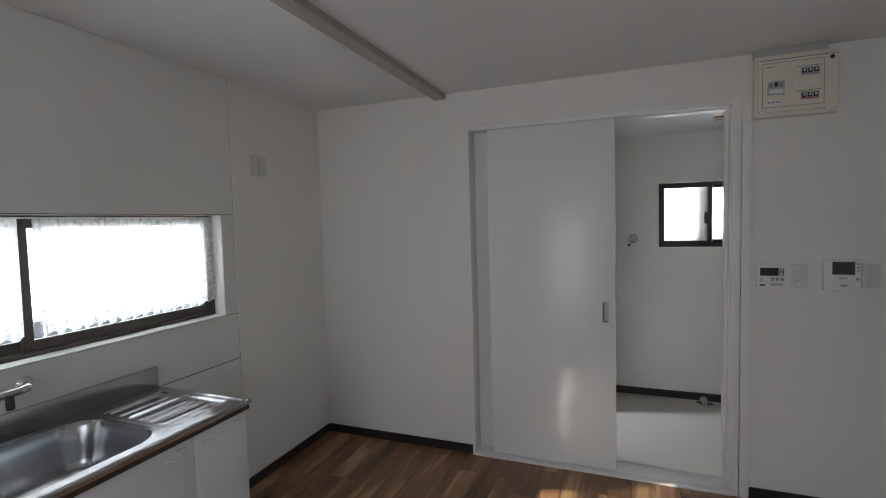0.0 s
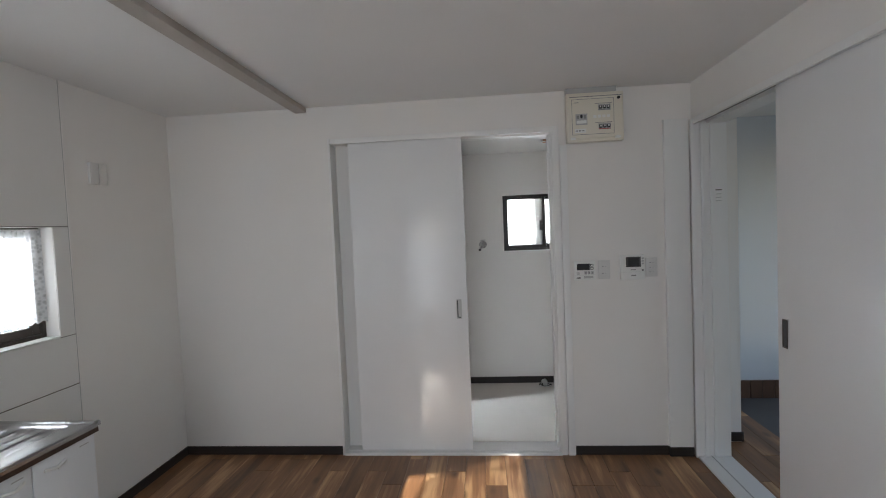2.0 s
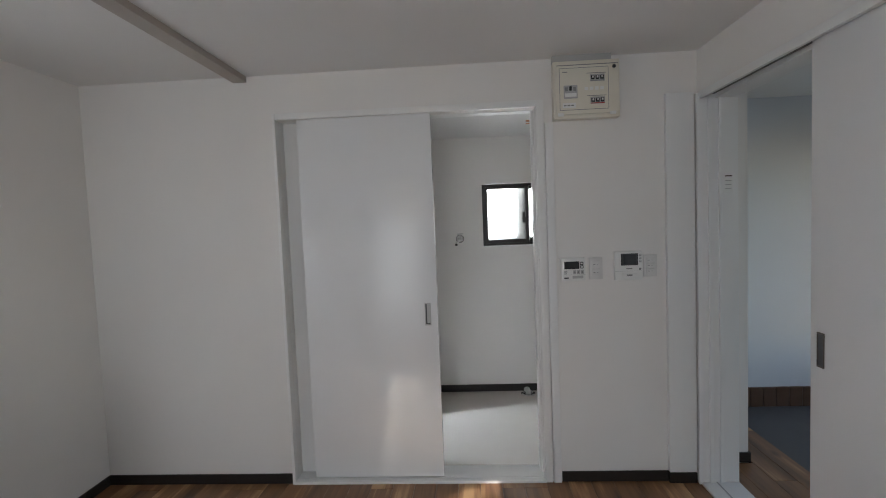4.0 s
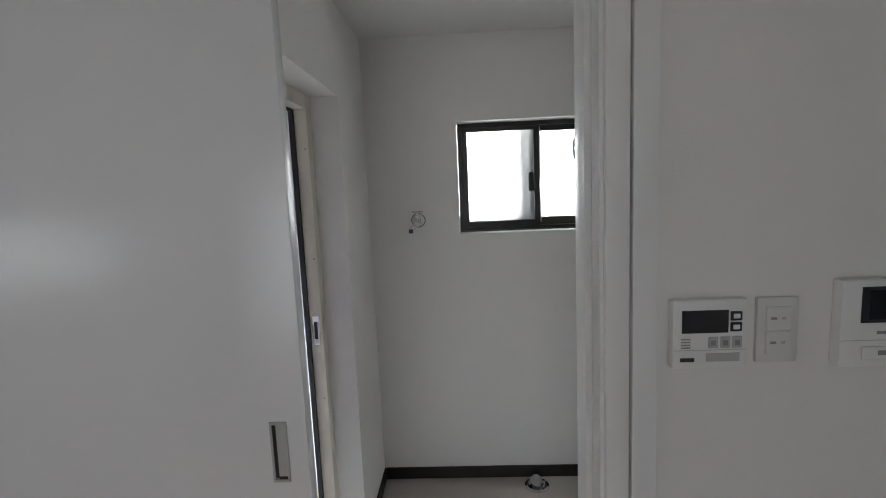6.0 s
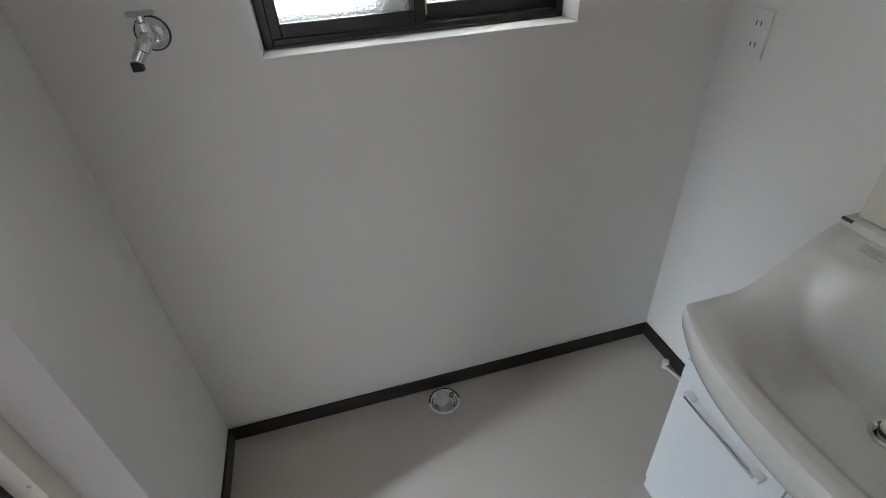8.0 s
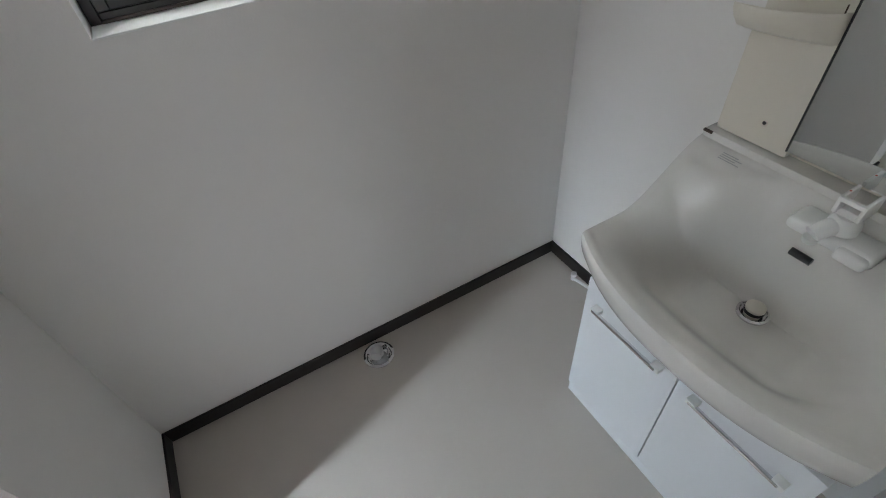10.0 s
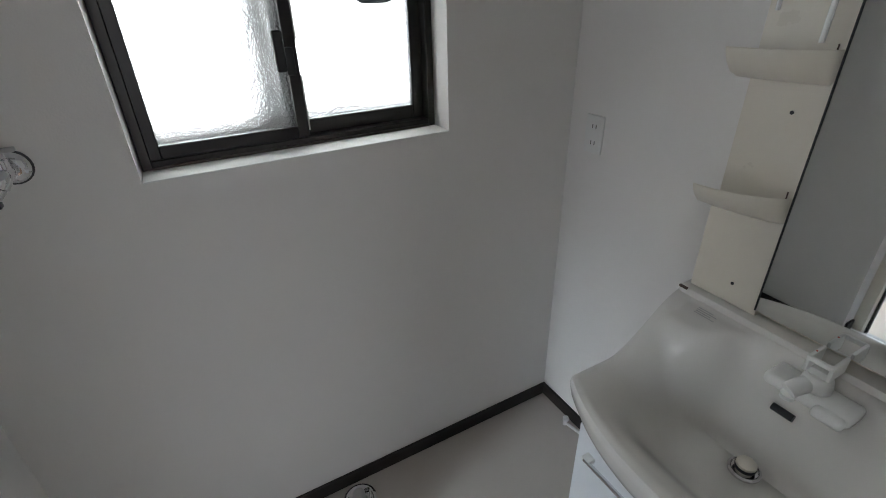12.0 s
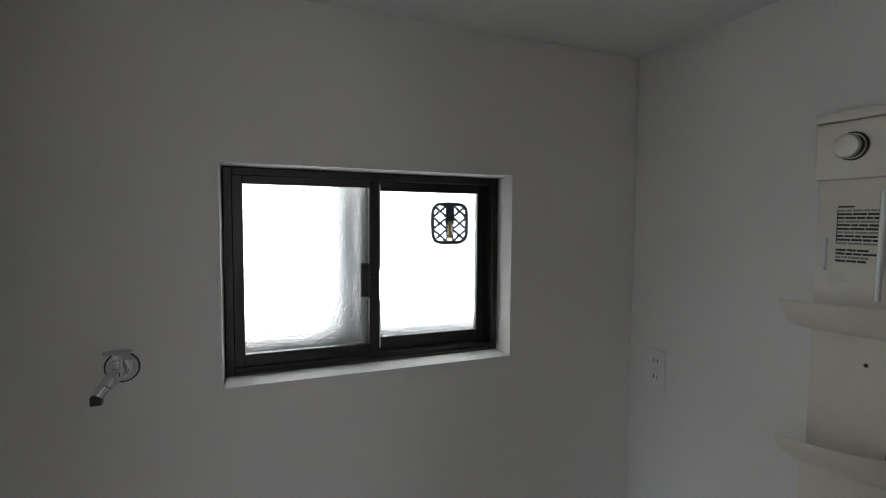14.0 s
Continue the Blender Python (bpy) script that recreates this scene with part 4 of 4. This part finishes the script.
def basin_mesh():
    bm = bmesh.new()
    nu, nv = 64, 56
    back = 2.292

    def front(t):
        return 1.852 + 0.075 * abs(t) ** 2.4

    def rim(s):
        return 0.742 + 0.138 * smooth(0.3, 1.0, s)

    rows = []
    for j in range(nu + 1):
        t = -1 + 2 * j / nu
        t = math.copysign(1 - (1 - abs(t)) ** 1.25, t)
        xf = front(t)
        col = []
        # apron under the rim
        for q, (dx, z) in enumerate(((0.085, 0.585), (0.06, 0.60), (0.03, 0.635), (0.012, 0.675), (0.003, 0.71), (0.0, 0.728), (0.004, 0.739))):
            col.append((xf + dx, z))
        for i in range(nv + 1):
            s = i / nv
            x = xf + 0.012 + (back - xf - 0.012) * s
            e = smooth(0.02, 0.47, s) * (1 - smooth(0.76 - 0.12 * smooth(0.3, 0.7, abs(t)), 0.985 - 0.2 * smooth(0.25, 0.75, abs(t)), s))
            b = e * (1 - smooth(0.38, 0.985, abs(t)))
            lip = 0.004 * smooth(0.02, 0.06, s) * (1 - smooth(0.965, 0.99, abs(t)))
            z = rim(s) - lip
            z += (0.598 - z) * b
            # tap ledge
            z -= 0.012 * smooth(0.72, 0.86, s) * (1 - smooth(0.955, 0.985, s)) * (1 - smooth(0.9, 0.965, abs(t)))
            col.append((x, z))
        y = VY + VH * t
        rows.append([bm.verts.new((x, y, z)) for x, z in col])
    for a, b in zip(rows, rows[1:]):
        for i in range(len(a) - 1):
            bm.faces.new((a[i], a[i + 1], b[i + 1], b[i]))
    for r, sgn in ((rows[0], 1), (rows[-1], -1)):
        xin = r[0].co.x
        lowv = [bm.verts.new((v.co.x, v.co.y, 0.585 if v.co.x >= xin else 0.735)) for v in r[7:]]
        inner = [bm.verts.new((xin, v.co.y, v.co.z)) for v in r[1:7]]
        for k in range(1, 6):
            bm.faces.new((r[k], r[k + 1], inner[k], inner[k - 1]))
        bm.faces.new((r[0], r[1], inner[0]))
        top = r[7:]
        for k in range(len(top) - 1):
            bm.faces.new((top[k], top[k + 1], lowv[k + 1], lowv[k]))
    bmesh.ops.recalc_face_normals(bm, faces=bm.faces)
    return bm


bs = thing("washbasin", (2.1, VY, 0.6), "glossy cream washbasin with bowed front and raised back", "washbasin")
part("bowl", basin_mesh(), CERAMIC, bs)
part("back_ledge", box(2.272, WE - 0.002, VY - VH, VY + VH, 0.874, 0.894, bevel=0.005), CERAMIC, bs)
DZ = 0.606
dn = part("drain_ring", lathe([(0.034, 0), (0.034, 0.005), (0.029, 0.008), (0.026, 0.004), (0.0, 0.003)], pose(2.165, VY, DZ + 0.002), 32), CHROME, bs, "steel drain ring")
part("plug", lathe([(0.017, 0), (0.017, 0.014), (0.021, 0.016), (0.021, 0.022), (0.016, 0.026), (0.0, 0.027)], pose(2.165, VY, DZ + 0.005), 28), PLASTIC, dn, "cream raised plug")
part("plug_seal", lathe([(0.0215, 0), (0.0225, 0.004), (0.0215, 0.008)], pose(2.165, VY, DZ + 0.012), 28), BLACK, dn, "black rubber seal")
of = tube([(2.236, VY - 0.022, 0.752), (2.236, VY + 0.022, 0.752)], 0.0085, 12)
part("overflow", of, BLACK, bs, "dark overflow slot")
part("chip", box(2.2685, 2.274, 0.846, 0.868, 0.889, 0.8945), EDGE, bs, "brown chipped spot")
for i in range(4):
    part("label_line", box(2.236 + i * 0.005, 2.239 + i * 0.005, 0.745 + (i % 2) * 0.012, 0.795, 0.866 + i * 0.0022, 0.8665 + i * 0.0022), LGREY, bs, "grey printed lines")

ft = thing("basin_tap", (2.23, 0.5, 0.83), "white single-lever basin tap with a looped lever", "tap")
part("base", box(2.2, 2.27, 0.44, 0.6, 0.822, 0.85, bevel=0.013, seg=3), WPLASTIC, ft)
part("front_lobe", box(2.185, 2.23, 0.445, 0.5, 0.822, 0.846, bevel=0.01, seg=3), WPLASTIC, ft)
part("body", lathe([(0.028, 0), (0.028, 0.03), (0.025, 0.042), (0.02, 0.047)], pose(2.24, 0.522, 0.835), 24), WPLASTIC, ft)
part("spout", tube([(2.24, 0.522, 0.86), (2.222, 0.53, 0.86), (2.202, 0.539, 0.853), (2.19, 0.544, 0.846)], 0.018, 16, r_end=0.0165), WPLASTIC, ft)
part("aerator", lathe([(0.013, 0), (0.014, 0.01)], pose(2.192, 0.543, 0.828), 18), WPLASTIC, ft)
lv = bmesh.new()
bx(lv, 2.228, 2.262, 0.502, 0.542, 0.88, 0.898, bevel=0.006)
bx(lv, 2.21, 2.27, 0.497, 0.505, 0.893, 0.93, bevel=0.0035)
bx(lv, 2.21, 2.27, 0.538, 0.546, 0.893, 0.93, bevel=0.0035)
bx(lv, 2.208, 2.217, 0.499, 0.544, 0.92, 0.93, bevel=0.0035)
part("lever", lv, WPLASTIC, ft, "looped white lever")
part("red_mark", box(2.235, 2.239, 0.5405, 0.5435, 0.93, 0.9306), RED, ft)

# mirror unit
mu = thing("mirror_cabinet", (2.32, VY, 0.9), "ivory washstand upper unit with mirror and side shelves", "mirror cabinet")
NB, PF = 2.312, 2.292                                        # niche back, panel front
y0, y1, ym = VY - 0.302, 0.856, 0.69
part("back_panel", box(NB, WE - 0.001, y0, y1, 0.896, 1.812, bevel=0.003), PLASTIC, mu)
part("lower_panel", box(PF, NB, ym, y1, 0.896, 1.135, bevel=0.006), PLASTIC, mu)
part("upper_panel", box(PF, NB, ym, y1, 1.70, 1.812, bevel=0.006), PLASTIC, mu)
part("side_rib", box(PF, NB, ym, ym + 0.012, 1.136, 1.699, bevel=0.004), PLASTIC, mu)
part("mirror_clip", box(2.268, 2.2765, ym - 0.05, ym - 0.022, 1.778, 1.8, bevel=0.004), WPLASTIC, mu, "white mirror clip")
part("top_cap", box(PF - 0.004, WE - 0.001, y0, y1, 1.813, 1.832, bevel=0.004), PLASTIC, mu)
mr = part("mirror", box(2.277, 2.283, y0, ym - 0.004, 0.922, 1.79, bevel=0.001, seg=1), MIRROR, mu)
part("mirror_back", box(2.284, NB, y0, ym - 0.006, 0.92, 1.792), PLASTIC, mu)
part("edge", box(2.276, 2.2845, ym - 0.004, ym - 0.001, 0.922, 1.79), BLACK, mr, "dark mirror edge")


def tray(z):
    """A side shelf: a half-round tray that bulges from the column, with a raised lip."""
    bm = bmesh.new()
    n = 22
    prof = ((0.1, z - 0.062), (0.45, z - 0.058), (0.72, z - 0.045), (0.9, z - 0.024), (0.98, z - 0.008), (1.0, z), (0.985, z + 0.002), (0.955, z - 0.006), (0.84, z - 0.028), (0.62, z - 0.042), (0.3, z - 0.046), (0.0, z - 0.046))
    rows = []
    ya, yb = ym + 0.002, y1 - 0.002
    for k in range(n + 1):
        u = k / n
        y = ya + (yb - ya) * u
        out = 0.088 * (1 - (1 - u) ** 2) ** 0.7
        rows.append([bm.verts.new((NB - 0.002 - (0.02 + out) * f, y, h)) for f, h in prof])
    for a, b in zip(rows, rows[1:]):
        for i in range(len(prof) - 1):
            bm.faces.new((a[i], a[i + 1], b[i + 1], b[i]))
    bm.faces.new(rows[0])
    bm.faces.new(list(reversed(rows[-1])))
    bmesh.ops.recalc_face_normals(bm, faces=bm.faces)
    return bm


for z in (1.46, 1.185):
    part("tray", tray(z), PLASTIC, mu, "ivory scoop-shaped tray")
    part("tray_seam", box(PF - 0.0012, PF + 0.001, ym + 0.017, ym + 0.019, z - 0.052, z + 0.01), EDGE, mu, "thin brown seam beside the tray")
for y, z in ((0.757, 1.341), (0.757, 0.95), (0.72, 1.655)):
    part("screw_cap", lathe([(0.004, 0), (0.004, 0.001)], pose(NB if z > 1.14 else PF, y, z, 0, -90, 0), 10), BLACK, mu)
ROD = mat("clear_acrylic", (0.86, 0.87, 0.85), 0.08, vary=0.02, vscale=9)
part("guide_rod", tube([(NB - 0.02, 0.737, 1.47), (NB - 0.02, 0.735, 1.675)], 0.005, 10), ROD, mu, "clear plastic rod")
part("guide_rod", tube([(NB - 0.02, 0.828, 1.52), (NB - 0.02, 0.828, 1.585)], 0.004, 10), ROD, mu, "clear plastic rod")
nt_ = part("notice", box(NB - 0.0016, NB - 0.0002, 0.738, 0.822, 1.535, 1.65), PLASTIC, mu, "small notice with dark unreadable lines")
rl = random.Random(4)
part("print_line", box(NB - 0.0022, NB - 0.0015, 0.79, 0.818, 1.645, 1.6485), BLACK, nt_)
for i in range(14):
    z_ = 1.637 - i * 0.0072 - (0.006 if i > 9 else 0)
    a_ = 0.818
    while a_ > 0.75 + (0.02 if i > 9 else 0):
        w_ = rl.uniform(0.008, 0.026)
        part("print_line", box(NB - 0.0022, NB - 0.0015, max(0.746, a_ - w_), a_, z_, z_ + 0.0042), BLACK if i % 3 else GREYP, nt_)
        a_ -= w_ + 0.0018
part("table_rule", box(NB - 0.0023, NB - 0.0015, 0.8175, 0.8187, 1.575, 1.642), BLACK, nt_)
part("red_mark", box(NB - 0.0023, NB - 0.0015, 0.742, 0.746, 1.633, 1.637), RED, nt_)
rg = part("lamp_cover", lathe([(0.024, 0), (0.024, 0.003), (0.021, 0.008), (0.012, 0.011), (0.0, 0.012)], pose(PF - 0.001, 0.797, 1.763, 0, -90, 0)), PLASTIC, mu, "round ivory cover")
part("shade_ring", lathe([(0.0275, 0), (0.0275, 0.002)], pose(PF - 0.0005, 0.789, 1.762, 0, -90, 0)), BLACK, rg, "dark ring gap")
part("rim_ring", lathe([(0.0245, 0), (0.0245, 0.0028)], pose(PF - 0.0005, 0.7905, 1.762, 0, -90, 0)), PLASTIC, rg)
part("inner_ring", lathe([(0.0225, 0), (0.0225, 0.0034)], pose(PF - 0.0005, 0.7905, 1.762, 0, -90, 0)), BLACK, rg, "dark ring gap")

# ---- bathroom ----
bf = thing("door_3", (0.6, 0.6, 0.0), "ivory aluminium bathroom door frame with dark gasket", "door frame", kind="structure")
for b in ((0.575, 0.622, 0.905, 0.954, -0.02, 1.79), (0.575, 0.622, 0.233, 0.258, -0.02, 1.79), (0.575, 0.622, 0.258, 0.905, 1.74, 1.79)):
    part("jamb", box(*b, bevel=0.002), BPLASTIC, bf)
part("gasket", box(0.56, 0.577, 0.893, 0.907, -0.02, 1.745), RUBBER, bf, "black rubber gasket")
part("gasket", box(0.56, 0.577, 0.258, 0.893, 1.735, 1.745), RUBBER, bf, "black rubber gasket")
part("sill", box(0.56, 0.622, 0.258, 0.905, -0.03, 0.012, bevel=0.002), LGREY, bf)
stp = part("strike_plate", box(0.585, 0.611, 0.9025, 0.905, 0.872, 0.985, bevel=0.001, seg=1), CHROME, bf, "metal strike plate")
part("strike_slot", box(0.592, 0.604, 0.9015, 0.9027, 0.895, 0.962), BLACK, stp)
for z in (0.66, 1.2, 1.6):
    part("screw", lathe([(0.004, 0), (0.004, 0.001)], pose(0.61, 0.905, z, 90), 10), LGREY, bf)
for x, za, zb in ((-0.30, 0.0, 2.0), (0.44, 0.0, 2.05), (0.15, 0.55, 0.86), (0.22, 0.5, 0.83), (0.29, 0.45, 0.8)):
    structure("trim_panel_joint", box(x - 0.001, x + 0.001, BN - 0.0015, BN, za, zb), LGREY, "thin groove in the bathroom panel", "joint")
sh = thing("hand_shower", (0.040, BN, 0.5), "white hand shower on its holder with a hanging hose", "shower")
part("bracket", box(0.035, 0.115, BN - 0.04, BN, 0.845, 0.89, bevel=0.008), WPLASTIC, sh)
part("clip", lathe([(0.022, 0), (0.024, 0.03), (0.02, 0.035)], pose(0.035, BN - 0.06, 0.845), 16), LGREY, sh)
part("handle", tube([(0.045, BN - 0.06, 0.84), (0.022, BN - 0.072, 0.92), (-0.004, BN - 0.086, 1.0)], 0.012, 12, r_end=0.014), WPLASTIC, sh)
part("spray_head", tube([(-0.002, BN - 0.085, 0.995), (-0.018, BN - 0.097, 1.03), (-0.05, BN - 0.12, 1.045), (-0.07, BN - 0.135, 1.04)], 0.015, 12, r_end=0.018), WPLASTIC, sh)
part("hose", tube([(0.040, BN - 0.06, 0.84), (0.080, BN - 0.05, 0.68), (0.120, BN - 0.045, 0.5), (0.140, BN - 0.05, 0.3), (0.110, BN - 0.07, 0.12), (0.000, BN - 0.08, 0.06), (-0.150, BN - 0.08, 0.15), (-0.210, BN - 0.07, 0.36)], 0.008, 10), WPLASTIC, sh)
hk = thing("shower_hook", (0.05, BN, 1.6), "small grey shower holder high on the wall", "holder")
part("base", box(0.03, 0.08, BN - 0.025, BN, 1.575, 1.63, bevel=0.006), LGREY, hk)
part("clip", lathe([(0.02, 0), (0.022, 0.03), (0.02, 0.034)], pose(0.045, BN - 0.045, 1.58), 14), LGREY, hk)
bt = thing("bath_mixer", (-0.16, BN, 0.4), "chrome bath mixer tap with handles", "tap")
part("body", tube([(-0.4, BN - 0.07, 0.4), (-0.12, BN - 0.07, 0.4)], 0.022, 14), CHROME, bt)
part("knob", tube([(-0.12, BN - 0.07, 0.4), (-0.07, BN - 0.07, 0.4)], 0.03, 14), CHROME, bt)
part("inlet", tube([(-0.17, BN, 0.43), (-0.17, BN - 0.04, 0.425), (-0.17, BN - 0.07, 0.4)], 0.014, 12), CHROME, bt)
part("escutcheon", lathe([(0.03, 0), (0.03, 0.005), (0.018, 0.014)], pose(-0.17, BN, 0.43, 90)), CHROME, bt)
part("spout", tube([(-0.26, BN - 0.08, 0.39), (-0.26, BN - 0.16, 0.37), (-0.26, BN - 0.22, 0.34)], 0.014, 12), CHROME, bt)
gb = thing("grab_bar", (0.03, BN, 0.3), "white vertical grab bar on the bathroom wall", "grab bar")
part("bar", tube([(0.04, BN - 0.045, 0.47), (0.045, BN - 0.045, 0.3), (0.05, BN - 0.045, 0.1)], 0.011, 12), WPLASTIC, gb)
part("foot", box(0.02, 0.085, BN - 0.055, BN, 0.462, 0.486, bevel=0.006), WPLASTIC, gb)
part("foot", box(0.03, 0.075, BN - 0.055, BN, 0.08, 0.104, bevel=0.006), WPLASTIC, gb)

# ---- wooden floors, board by board ----
fl = thing("floor", (0.5, -1.5, 0.0), "brown hardwood board floor with pale streaks and knots", "floor", kind="structure")
part("underlay", box(-1.25, 2.86, KS - 0.15, 0.2, -0.04, -0.012), GROUT, fl)
BWID = 0.12
shapes = {}


def board_mesh(length):
    key = round(length, 2)
    if key not in shapes:
        bm = box(-BWID / 2 + 0.0007, BWID / 2 - 0.0007, 0.0007, key - 0.0007, -0.012, 0.0, bevel=0.0012, seg=1)
        shapes[key] = mesh_of("board", bm, WOOD)
    return shapes[key]


rb = random.Random(11)
for i in range(36):
    x = -1.05 + i * BWID
    if x > 2.86:
        break
    hall = x > 2.3
    y, end = (-2.4 if hall else KS), (0.19 if hall else KN)
    y_end = end
    if hall:
        y_end = 1.27 if x > 2.65 else 0.19
    first = True
    while y < y_end - 0.02:
        ln = rb.choice((0.3, 0.45, 0.6, 0.75, 0.9)) if first else rb.choice((0.6, 0.75, 0.9, 0.9))
        first = False
        if y + ln > y_end:
            ln = round(y_end - y, 2)
        if ln < 0.02:
            break
        o = new("board", board_mesh(ln))
        o.parent = fl
        o.matrix_parent_inverse = Matrix.Translation(fl.location).inverted()
        o.location = (x, y, 0)
        y += round(ln, 2)
